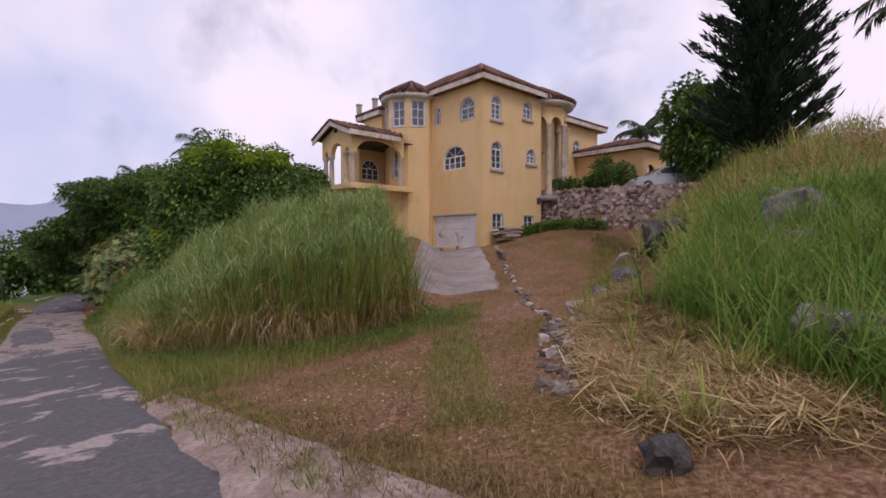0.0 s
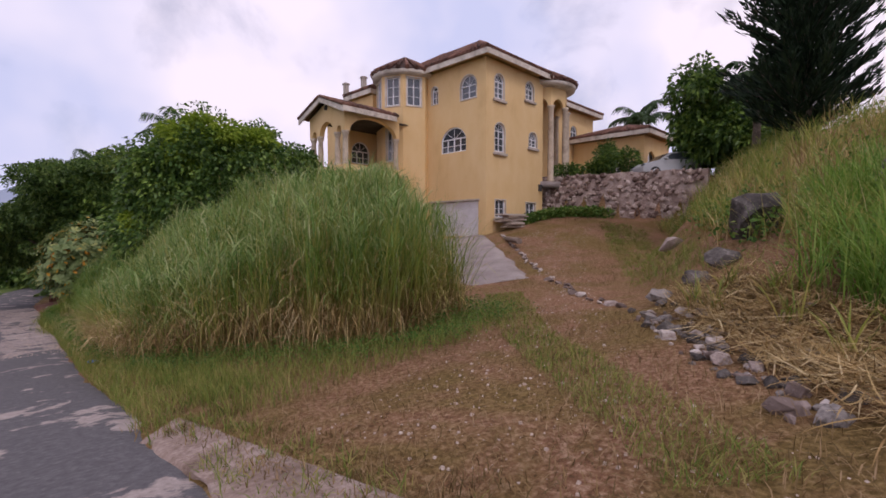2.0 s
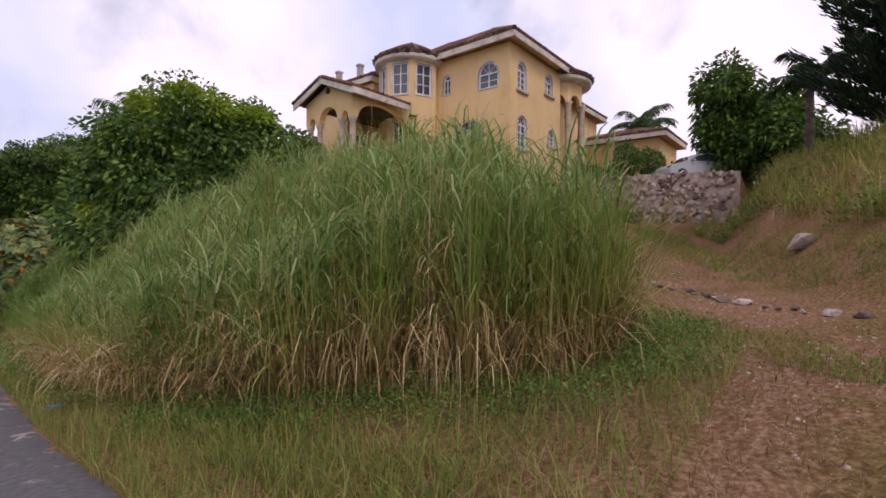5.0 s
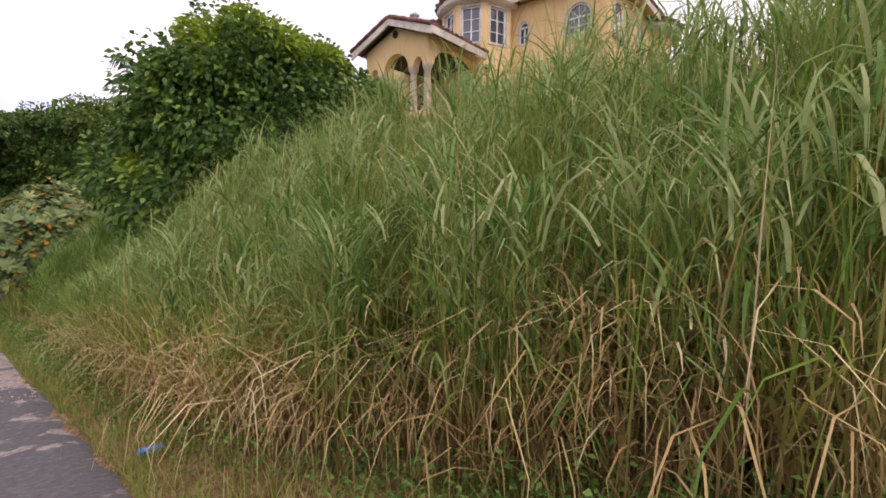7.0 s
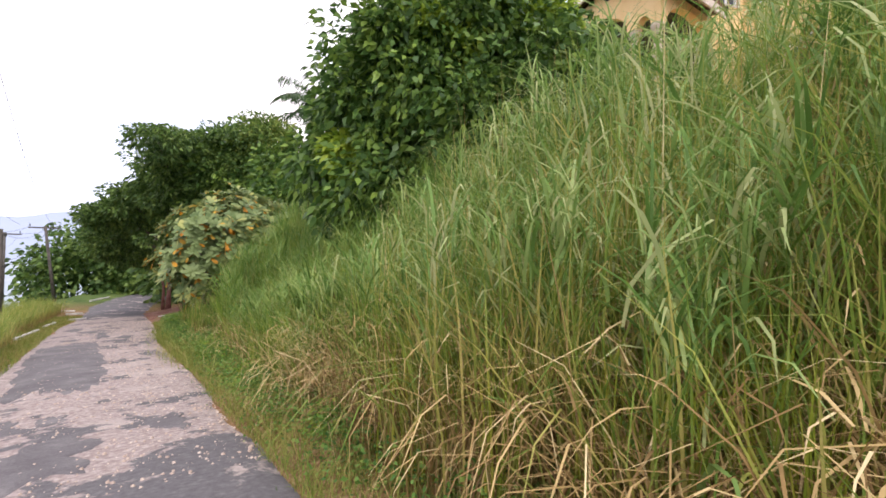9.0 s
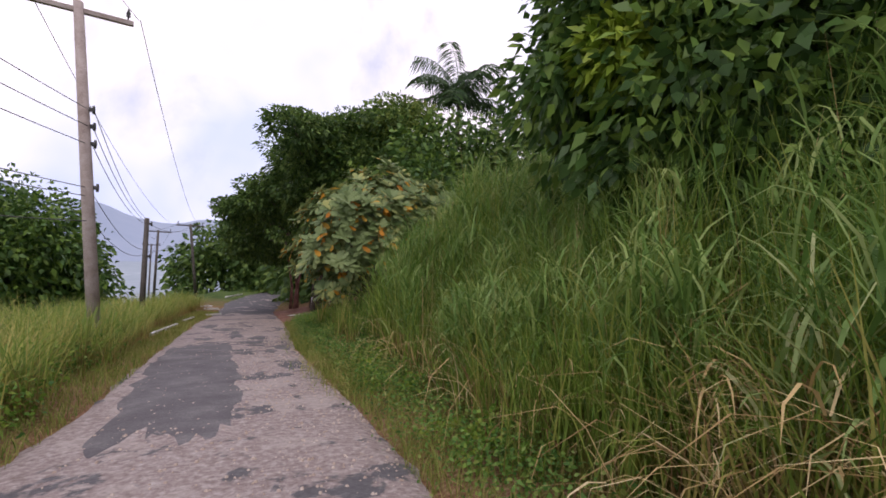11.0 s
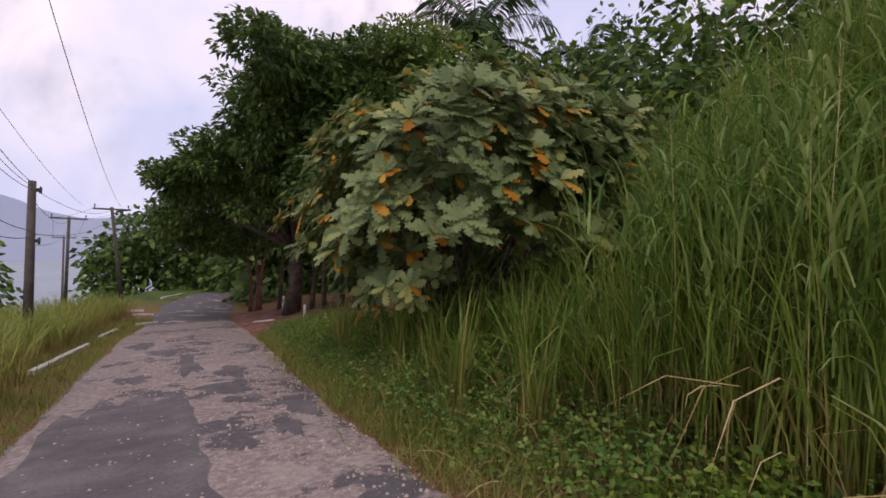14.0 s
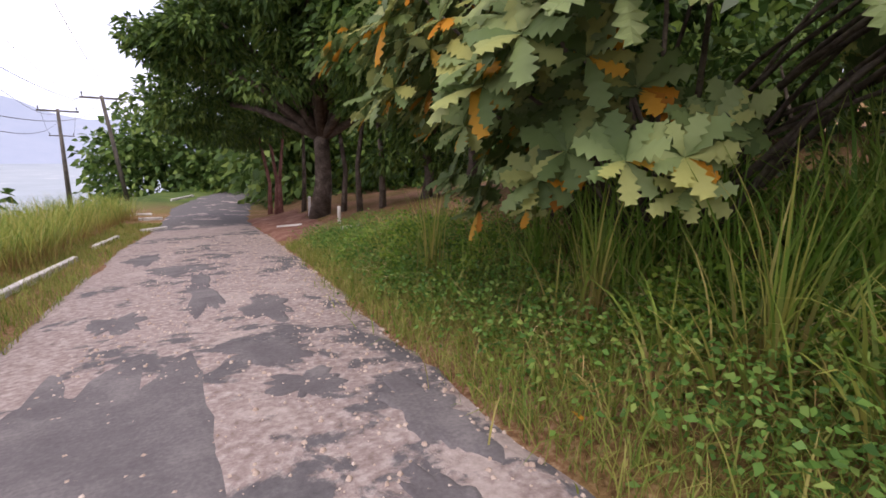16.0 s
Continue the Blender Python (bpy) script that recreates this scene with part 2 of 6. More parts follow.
BOARDS = surface("stacked_slabs", (0.2, 0.15, 0.12), (0.36, 0.29, 0.24), (0.5, 0.43, 0.37), 2, 25, 0.9, 0.2, 0.5, 0.02, 0, 0.4)
POT = surface("pale_pot", (0.4, 0.33, 0.3), (0.55, 0.5, 0.47), (0.65, 0.6, 0.57), 4, 30)
APRON = surface("pink_gravel", (0.15, 0.105, 0.08), (0.275, 0.205, 0.17), (0.42, 0.34, 0.3), 2.4, 24, 0.95, 0.1, 0.8, 0.03)
REDSOIL = surface("red_soil", (0.13, 0.06, 0.04), (0.22, 0.11, 0.08), (0.33, 0.2, 0.16), 1.5, 20, 0.95, 0.1, 0.8, 0.04)

GRASS = leaf_material("tall_grass", [(0.1, 0.18, 0.03), (0.16, 0.25, 0.04), (0.235, 0.32, 0.06), (0.37, 0.38, 0.09), (0.5, 0.42, 0.14)], 0.45, 0.42, ((0.29, 0.185, 0.075), 0.2, 0.66))
LEAFBLADE = leaf_material("guinea_grass_leaves", [(0.085, 0.165, 0.033), (0.14, 0.245, 0.056), (0.215, 0.33, 0.093), (0.34, 0.42, 0.155), (0.47, 0.48, 0.24)], 0.45, 0.4)
RUSSET = leaf_material("broken_brown_stems", [(0.1, 0.06, 0.025), (0.22, 0.14, 0.055), (0.36, 0.25, 0.1), (0.28, 0.165, 0.07)], 0.8, 0.1)
DEEPGRASS = leaf_material("deep_green_grass", [(0.095, 0.17, 0.024), (0.15, 0.245, 0.036), (0.225, 0.325, 0.056), (0.38, 0.38, 0.09)], 0.5, 0.4, ((0.21, 0.155, 0.055), 0.1, 0.5))
DEEPLEAF = leaf_material("deep_green_leaves", [(0.085, 0.165, 0.032), (0.14, 0.24, 0.052), (0.205, 0.315, 0.08), (0.35, 0.42, 0.14)], 0.45, 0.4)
LUSHYELLOW = leaf_material("yellow_green_grass", [(0.2, 0.26, 0.03), (0.31, 0.34, 0.045), (0.42, 0.41, 0.07)], 0.45, 0.4)
LUSH = leaf_material("lush_bank_grass", [(0.085, 0.18, 0.025), (0.14, 0.26, 0.04), (0.21, 0.34, 0.06), (0.33, 0.39, 0.1)], 0.45, 0.42)
STRAW = leaf_material("dry_straw", [(0.23, 0.14, 0.055), (0.4, 0.275, 0.115), (0.54, 0.395, 0.18), (0.7, 0.57, 0.33)], 0.65, 0.2)
TURF = leaf_material("short_turf", [(0.1, 0.16, 0.025), (0.17, 0.225, 0.04), (0.26, 0.27, 0.065), (0.37, 0.3, 0.11)], 0.6, 0.3)
DRYTURF = leaf_material("dry_turf", [(0.1, 0.07, 0.025), (0.18, 0.12, 0.05), (0.27, 0.175, 0.08), (0.36, 0.25, 0.14)], 0.7, 0.2)
WEED = leaf_material("weed_leaves", [(0.05, 0.12, 0.025), (0.09, 0.19, 0.035), (0.14, 0.25, 0.05), (0.24, 0.3, 0.07)], 0.5, 0.3)
BUSHWEED = leaf_material("herb_leaves", [(0.07, 0.15, 0.02), (0.12, 0.23, 0.03), (0.19, 0.31, 0.045), (0.3, 0.37, 0.06)], 0.5, 0.35)
VINE = leaf_material("vine_leaves", [(0.035, 0.075, 0.018), (0.058, 0.12, 0.027), (0.1, 0.175, 0.034), (0.18, 0.27, 0.045)], 0.4, 0.25)
BRIGHT = leaf_material("sunlit_look_leaves", [(0.13, 0.22, 0.02), (0.24, 0.34, 0.035), (0.36, 0.45, 0.06)], 0.45, 0.4)
DARKLEAF = leaf_material("dark_canopy_leaves", [(0.035, 0.07, 0.018), (0.06, 0.115, 0.028), (0.1, 0.17, 0.038), (0.17, 0.24, 0.055)], 0.5, 0.25)
MIDLEAF = leaf_material("mid_green_leaves", [(0.06, 0.11, 0.02), (0.1, 0.17, 0.03), (0.16, 0.23, 0.045), (0.24, 0.28, 0.06)], 0.5, 0.3)
NEEDLE = leaf_material("conifer_needles", [(0.01, 0.022, 0.012), (0.018, 0.036, 0.018), (0.03, 0.055, 0.026)], 0.6, 0.1)
PALMLEAF = leaf_material("palm_leaflets", [(0.02, 0.05, 0.015), (0.04, 0.085, 0.022), (0.075, 0.13, 0.035)], 0.4, 0.2)
LOBED = leaf_material("grey_green_lobed_leaves", [(0.09, 0.14, 0.045), (0.16, 0.225, 0.08), (0.24, 0.305, 0.125), (0.37, 0.38, 0.12)], 0.5, 0.3)
ORANGE = leaf_material("orange_withered_leaves", [(0.4, 0.16, 0.02), (0.6, 0.27, 0.025), (0.62, 0.38, 0.06)], 0.6, 0.3)
FARHILL = bpy.data.materials.new("distant_painted_haze")

# ---------------------------------------------------------------- mesh tools


def mesh_ob(name, bm, material):
    me = bpy.data.meshes.new(name)
    bm.normal_update()
    bm.to_mesh(me)
    bm.free()
    me.materials.append(material)
    return new(name, me)


def part(name, bm, material, parent, label=""):
    ob = mesh_ob(name, bm, material)
    ob.parent = parent
    if label:
        ob["label"] = label
    return ob


def root(name, x, y, z, label, category, group="", kind="", rz=0.0):
    e = new(name)
    e.matrix_world = pose(x, y, z, 0, 0, rz)
    return tagged(e, label, category, group, kind)


def arrays_ob(name, verts, quads, material, uvs=None, parent=None, smooth=False):
    """A mesh of quads from numpy arrays; uvs one pair a vertex."""
    me = bpy.data.meshes.new(name)
    nv, nq = len(verts), len(quads)
    me.vertices.add(nv)
    me.vertices.foreach_set("co", np.asarray(verts, dtype=np.float32).ravel())
    me.loops.add(nq * 4)
    me.loops.foreach_set("vertex_index", np.asarray(quads, dtype=np.int32).ravel())
    me.polygons.add(nq)
    me.polygons.foreach_set("loop_start", np.arange(0, nq * 4, 4, dtype=np.int32))
    me.polygons.foreach_set("loop_total", np.full(nq, 4, dtype=np.int32))
    if uvs is not None:
        layer = me.uv_layers.new(name="UVMap")
        layer.data.foreach_set("uv", np.asarray(uvs, dtype=np.float32)[np.asarray(quads).ravel()].ravel())
    if smooth:
        me.polygons.foreach_set("use_smooth", np.ones(nq, dtype=bool))
    me.update(calc_edges=True)
    me.materials.append(material)
    ob = new(name, me)
    if parent is not None:
        ob.parent = parent
    return ob


def box(bm, x0, y0, z0, x1, y1, z1, bevel=0.0):
    r = bmesh.ops.create_cube(bm, size=1.0, matrix=Matrix.LocRotScale(((x0 + x1) / 2, (y0 + y1) / 2, (z0 + z1) / 2), None, (abs(x1 - x0), abs(y1 - y0), abs(z1 - z0))))
    if bevel:
        es = list({e for v in r["verts"] for e in v.link_edges})
        bmesh.ops.bevel(bm, geom=es, offset=bevel, segments=1, affect="EDGES")
    return bm


def box_bm(*a, **k):
    return box(bmesh.new(), *a, **k)


def tube(bm, pts, radii, sides=8, cap=True):
    """A tapered tube along points."""
    rings = []
    pts = [Vector(p) for p in pts]
    for i, p in enumerate(pts):
        d = (pts[min(i + 1, len(pts) - 1)] - pts[max(i - 1, 0)]).normalized()
        up = Vector((0, 0, 1)) if abs(d.z) < 0.95 else Vector((1, 0, 0))
        a = d.cross(up).normalized()
        b = d.cross(a)
        rings.append([bm.verts.new(p + radii[i] * (math.cos(t) * a + math.sin(t) * b)) for t in [2 * math.pi * k / sides for k in range(sides)]])
    for r0, r1 in zip(rings, rings[1:]):
        for k in range(sides):
            f = bm.faces.new((r0[k], r0[(k + 1) % sides], r1[(k + 1) % sides], r1[k]))
            f.smooth = True
    if cap:
        bm.faces.new(rings[0][::-1])
        bm.faces.new(rings[-1])
    return bm


def tube_bm(pts, radii, sides=8):
    return tube(bmesh.new(), pts, radii, sides)


def lathe(profile, sides=16, cx=0.0, cy=0.0):
    bm = bmesh.new()
    rings = [[bm.verts.new((cx + r * math.cos(2 * math.pi * k / sides), cy + r * math.sin(2 * math.pi * k / sides), z)) for k in range(sides)] for r, z in profile]
    for a, b in zip(rings, rings[1:]):
        for k in range(sides):
            bm.faces.new((a[k], a[(k + 1) % sides], b[(k + 1) % sides], b[k])).smooth = True
    bm.faces.new(rings[0][::-1])
    bm.faces.new(rings[-1])
    return bm


# ---------------------------------------------------------------- the lie of the land
ROAD_Y = [-90, -18, -10.6, -2.5, 6, 14.3, 19, 26, 32, 42, 60, 75, 300]
ROAD_Z = [8, 0.7, -0.17, -1.25, -2.2, -2.75, -3.25, -3.8, -4.2, -4.65, -4.9, -5.6, -75]


def step(a, b, x):
    k = np.clip((np.asarray(x, dtype=float) - a) / (b - a), 0, 1)
    return k * k * (3 - 2 * k)


def right_edge(y):
    return np.interp(y, [-60, -20, -12, -4, 1, 8, 15, 21, 28, 36, 45, 54, 70], [-18, -17.6, -17.4, -17.05, -16.7, -16.3, -16.25, -15.65, -15.2, -15.0, -13.6, -11.0, -4])


def left_edge(y):
    return np.interp(y, [-60, -20, 0, 12, 20, 28, 36, 45, 54, 70], [-22.5, -21.5, -20.2, -19.5, -19.5, -19.3, -18.4, -18.0, -16.0, -9])


def wall_x(y):
    return 6.7 + (0.5 - y) * 0.3


def land(x, y):
    """Height of the ground."""
    x, y = np.asarray(x, dtype=float), np.asarray(y, dtype=float)
    z = np.interp(y, ROAD_Y, ROAD_Z)
    d = x - right_edge(y)
    slope = 0.06 + 0.125 * step(-12, 0, y)
    slope = slope * (1 - 0.55 * step(18, 40, y))
    foot = np.interp(y, [-15, -14, -13, -11.5, -10, -8.8, -8, 0], [4.7, 5.5, 6.7, 9.7, 13.5, 19.5, 24, 27])
    cap = 5.3 - 0.4 * step(-15, -9, y)
    right = np.minimum(cap, z + slope * d + 0.3 * np.maximum(0, d - foot))
    right = np.where((x > wall_x(y) + 0.1) & (y > -8.5) & (y < 3), np.maximum(right, 5.0), right)
    right = right + (1.0 + 0.5 * step(-5.5, -1.5, y)) * step(0.9, 4.6, d) * step(-9.6, -6.9, y) * step(-1.4, 1.5, 0.75 * (y + 7.0) - 0.72 * (x + 10.0)) * (1 - 0.7 * step(9, 14, y)) * (1 - step(-4, -1, x))
    e = left_edge(y) - x
    left = z + 0.06 * np.clip(e, 0, 2.5) - 0.32 * np.maximum(0, e - 4.5)
    left = np.maximum(left, -75 - 0.01 * e)
    return np.where(d >= 0, right, np.where(e > 0, left, z))


def bumps(x, y):
    return np.array([noise.noise(Vector((a * 0.8, b * 0.8, 0.3))) * 0.05 + noise.noise(Vector((a * 3, b * 3, 1.7))) * 0.02 for a, b in zip(np.ravel(x), np.ravel(y))]).reshape(np.shape(x))


def spaced(lo, fine_lo, fine_hi, hi, stepsize, n):
    near = np.arange(fine_lo, fine_hi + 1e-6, stepsize)
    out = np.geomspace(stepsize, hi - fine_hi, n)
    back = np.geomspace(stepsize, fine_lo - lo, n)
    return np.concatenate([fine_lo - back[::-1], near, fine_hi + out])


gx, gy = spaced(-3500, -23, 10, 600, 0.3, 28), spaced(-300, -21, 42, 3800, 0.35, 28)
GX, GY = np.meshgrid(gx, gy)
GZ = land(GX, GY)
inside = (GX > -30) & (GX < 14) & (GY > -26) & (GY < 50)
on_road = (GX < right_edge(GY)) & (GX > left_edge(GY))
GZ = GZ + np.where(inside, bumps(GX, GY), 0) - np.where(on_road, 0.06, 0)
ids = np.arange(GX.size).reshape(GX.shape)
quads = np.stack([ids[:-1, :-1], ids[:-1, 1:], ids[1:, 1:], ids[1:, :-1]], -1).reshape(-1, 4)
tagged(arrays_ob("ground", np.stack([GX.ravel(), GY.ravel(), GZ.ravel()], 1), quads, EARTH, None, None, True), "brown earth and rough turf on a hillside", "ground", "", "structure")

# the lane
ry = np.arange(-60, 68, 0.25)
cols = np.linspace(0, 1, 17)
RV = []
for yy in ry:
    a = left_edge(yy) - 0.1 + 0.22 * noise.noise(Vector((yy * 0.9, 3.1, 0))) + 0.1 * noise.noise(Vector((yy * 3.1, 7.1, 0)))
    b = right_edge(yy) + 0.05 + 0.16 * noise.noise(Vector((yy * 0.9, 9.1, 0))) + 0.1 * noise.noise(Vector((yy * 3.3, 1.1, 0)))
    for c in cols:
        xx = a + (b - a) * c
        edge_drop = 0.05 * (c in (0.0, 1.0))
        RV.append((xx, yy, float(np.interp(yy, ROAD_Y, ROAD_Z)) + 0.012 + 0.03 * math.sin(math.pi * c) + 0.012 * noise.noise(Vector((xx * 1.3, yy * 1.3, 5))) - edge_drop))
rid = np.arange(len(RV)).reshape(len(ry), len(cols))
rq = np.stack([rid[:-1, :-1], rid[:-1, 1:], rid[1:, 1:], rid[1:, :-1]], -1).reshape(-1, 4)
tagged(arrays_ob("road", np.array(RV), rq, ROAD, None, None, True), "narrow broken asphalt lane with pale worn patches", "road", "", "structure")


def road_z(x, y):
    a, b = left_edge(y), right_edge(y)
    c = min(1.0, max(0.0, (x - a) / (b - a)))
    return float(np.interp(y, ROAD_Y, ROAD_Z)) + 0.012 + 0.03 * math.sin(math.pi * c) + 0.012 * noise.noise(Vector((x * 1.3, y * 1.3, 5)))


def asphalt_patch(cx, cy, rx, ry, seed, square=2.0):
    """What is left of the old surface: a thin ragged sheet on the lane."""
    V, N, R = [], 72, 7
    for i in range(R + 1):
        for k in range(N):
            t = 2 * math.pi * k / N
            c, s = math.cos(t), math.sin(t)
            r = (abs(c) ** square + abs(s) ** square) ** (-1 / square)
            r *= 1 + (0.2 * noise.noise(Vector((c * 2, s * 9, seed))) if ry > 3 else 0.0) + (0.18 if ry > 3 else 0.75) * noise.noise(Vector((c * 1.3, s * 1.3, seed))) + (0.12 if ry > 3 else 0.4) * noise.noise(Vector((c * 3.5, s * 3.5, seed))) + 0.16 * noise.noise(Vector((c * 12, s * 12, seed)))
            x, y = cx + rx * c * r * i / R, cy + ry * s * r * i / R
            V.append((x, y, road_z(x, y) + (0.012 if i < R else -0.004)))
    q = np.arange(len(V)).reshape(R + 1, N)
    qq = np.roll(q, -1, 1)
    ob = arrays_ob("asphalt_patch", np.array(V), np.stack([q[:-1], q[1:], qq[1:], qq[:-1]], -1).reshape(-1, 4), ASPHALT)
    return tagged(ob, "dark remnant of asphalt on the worn lane", "asphalt", "asphalt remnants", "structure")


for k, (cx, cy, rx, ry, sq) in enumerate(((-18.5, 12.6, 0.82, 4.9, 5.0), (-17.2, 4.5, 0.27, 0.5, 2.0), (-18.45, 5.8, 0.22, 0.3, 2.0), (-19.0, 5.7, 0.3, 0.5, 2.0), (-18.45, 3.6, 0.55, 0.9, 2.5), (-17.3, 17.5, 0.4, 0.45, 2.0), (-17.1, 16.5, 0.3, 0.3, 2.0), (-16.55, 15.6, 0.24, 0.55, 2.0), (-17.6, 21.2, 0.22, 1.4, 2.5), (-18.6, 19.6, 0.3, 0.6, 2.0), (-16.95, 14.6, 0.16, 0.4, 2.0), (-17.35, 11.4, 0.1, 0.16, 2.0), (-16.9, 11.2, 0.09, 0.13, 2.0), (-17.9, 23.6, 0.5, 0.7, 2.0), (-16.9, 19.4, 0.3, 0.7, 2.0), (-18.6, 25.6, 0.35, 1.0, 2.0))):
    asphalt_patch(cx, cy, rx, ry, k * 3.3, sq)


def strip(name, left, right, lift, material, n=40, m=10, ragged=0.15):
    """A surface laid on the ground between two lines."""
    V = []
    for i in range(n + 1):
        k = i / n
        a = Vector(left[0]).lerp(Vector(left[1]), k)
        b = Vector(right[0]).lerp(Vector(right[1]), k)
        for j in range(m + 1):
            p = a.lerp(b, j / m)
            if j in (0, m) or i in (0, n):
                p = p + Vector((noise.noise(Vector((p.x * 1.5, p.y * 1.5, 2))), noise.noise(Vector((p.x * 1.5, p.y * 1.5, 8))))) * ragged
            V.append((p.x, p.y, float(land(p.x, p.y)) + lift - (0.08 if j in (0, m) or i == n else 0)))
    q = np.arange(len(V)).reshape(n + 1, m + 1)
    return arrays_ob(name, np.array(V), np.stack([q[:-1, :-1], q[:-1, 1:], q[1:, 1:], q[1:, :-1]], -1).reshape(-1, 4), material, None, None, True)


tagged(strip("driveway", ((0.66, 4.7), (-9.6, -6.4)), ((0.66, 0.1), (-6.6, -7.9)), 0.09, CONCRETE), "pale cracked concrete driveway up to the garage", "driveway", "", "structure")
tagged(strip("gravel_apron", ((-17.65, -18.6), (-17.45, -10.5)), ((-16.4, -17.8), (-17.0, -10.0)), 0.035, APRON, 60, 12, 0.3), "pinkish worn gravel between the lane and the drive", "gravel", "", "structure")
tagged(strip("red_soil_patch", ((-15.2, 24.0), (-15.1, 36.0)), ((-13.6, 25.5), (-12.6, 37.0)), 0.07, REDSOIL, 30, 8, 0.4), "bare reddish soil beside the lane", "soil", "", "structure")

# ---------------------------------------------------------------- distance
nt = FARHILL
nt.use_nodes = True
fn, fl = nt.node_tree.nodes, nt.node_tree.links
fb = fn["Principled BSDF"]
# blue haze over the ridge is painted on as emission colour
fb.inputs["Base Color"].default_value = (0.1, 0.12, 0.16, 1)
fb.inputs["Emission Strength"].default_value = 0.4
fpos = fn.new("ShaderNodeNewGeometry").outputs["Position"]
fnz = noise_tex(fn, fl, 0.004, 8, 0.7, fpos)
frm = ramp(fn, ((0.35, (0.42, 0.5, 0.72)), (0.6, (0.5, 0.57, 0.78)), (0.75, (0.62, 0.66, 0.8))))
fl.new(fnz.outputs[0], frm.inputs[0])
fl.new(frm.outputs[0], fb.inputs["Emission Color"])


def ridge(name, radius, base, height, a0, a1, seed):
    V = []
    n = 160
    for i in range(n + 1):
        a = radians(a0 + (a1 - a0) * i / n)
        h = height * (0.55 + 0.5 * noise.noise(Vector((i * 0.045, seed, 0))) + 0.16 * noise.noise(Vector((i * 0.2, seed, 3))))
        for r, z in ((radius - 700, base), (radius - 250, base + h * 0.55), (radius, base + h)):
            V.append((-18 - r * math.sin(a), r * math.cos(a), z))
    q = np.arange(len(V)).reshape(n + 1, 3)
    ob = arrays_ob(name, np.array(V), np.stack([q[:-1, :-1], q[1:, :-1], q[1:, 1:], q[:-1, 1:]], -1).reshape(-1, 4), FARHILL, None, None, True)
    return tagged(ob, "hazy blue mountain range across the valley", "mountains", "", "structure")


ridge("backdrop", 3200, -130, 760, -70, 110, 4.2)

# valley floor with its far town; its haze is a painted pale blue glow
VALLEY = bpy.data.materials.new("valley_painted_haze")
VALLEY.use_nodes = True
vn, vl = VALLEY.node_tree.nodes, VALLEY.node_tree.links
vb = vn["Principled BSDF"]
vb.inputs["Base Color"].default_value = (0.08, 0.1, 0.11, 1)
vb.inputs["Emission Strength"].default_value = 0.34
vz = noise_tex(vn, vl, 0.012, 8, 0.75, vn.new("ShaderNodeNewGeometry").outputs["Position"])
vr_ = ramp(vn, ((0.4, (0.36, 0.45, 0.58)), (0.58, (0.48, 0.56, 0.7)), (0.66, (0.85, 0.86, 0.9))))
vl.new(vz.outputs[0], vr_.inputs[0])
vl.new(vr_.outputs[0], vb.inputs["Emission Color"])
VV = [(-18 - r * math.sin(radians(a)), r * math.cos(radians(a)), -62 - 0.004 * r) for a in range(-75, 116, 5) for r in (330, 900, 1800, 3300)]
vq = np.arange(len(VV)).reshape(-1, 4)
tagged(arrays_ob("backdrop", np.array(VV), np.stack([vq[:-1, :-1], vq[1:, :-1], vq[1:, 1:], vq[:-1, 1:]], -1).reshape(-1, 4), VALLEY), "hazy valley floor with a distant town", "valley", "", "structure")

# ---------------------------------------------------------------- house


def arch_loop(w, h, rise, n=10):
    """Outline of an opening, counter-clockwise, its foot at 0."""
    pts = [(-w / 2, 0), (w / 2, 0)]
    if rise <= 0:
        return pts + [(w / 2, h), (-w / 2, h)]
    s = h - rise
    if rise >= w / 2 - 1e-6:
        return pts + [(w / 2 * math.cos(math.pi * k / n), s + rise * math.sin(math.pi * k / n)) for k in range(n + 1)]
    R = (w * w / 4 + rise * rise) / (2 * rise)
    t0 = math.asin(w / 2 / R)
    return pts + [(R * math.sin(t0 - 2 * t0 * k / n), h - R + R * math.cos(t0 - 2 * t0 * k / n)) for k in range(n + 1)]


def panel(outer, holes, thick, m):
    """A wall in its own plane (x along, z up, outer face at y 0), with openings through it."""
    bm = bmesh.new()
    edges = []
    for loop in [outer] + holes:
        vs = [bm.verts.new((a, 0, z)) for a, z in loop]
        edges += [bm.edges.new((vs[i], vs[(i + 1) % len(vs)])) for i in range(len(vs))]
    r = bmesh.ops.triangle_fill(bm, use_beauty=True, use_dissolve=False, edges=edges, normal=(0, -1, 0))
    faces = [f for f in r["geom"] if isinstance(f, bmesh.types.BMFace)]
    e = bmesh.ops.extrude_face_region(bm, geom=faces)
    bmesh.ops.translate(bm, vec=(0, thick, 0), verts=[v for v in e["geom"] if isinstance(v, bmesh.types.BMVert)])
    bmesh.ops.recalc_face_normals(bm, faces=bm.faces)
    bm.transform(m)
    return bm


def ring(outer, inner, y0, y1):
    bm = bmesh.new()
    loops = [[bm.verts.new((a, y, z)) for a, z in lp] for lp in (outer, inner) for y in (y0, y1)]
    n = len(outer)
    for A, B in ((0, 2), (2, 3), (3, 1), (1, 0)):
        for i in range(n):
            bm.faces.new((loops[A][i], loops[A][(i + 1) % n], loops[B][(i + 1) % n], loops[B][i]))
    bmesh.ops.recalc_face_normals(bm, faces=bm.faces)
    return bm


def inset(loop, w, h, b):
    sx, sz = (w - 2 * b) / w, (h - 2 * b) / h
    return [(a * sx, b + z * sz) for a, z in loop]


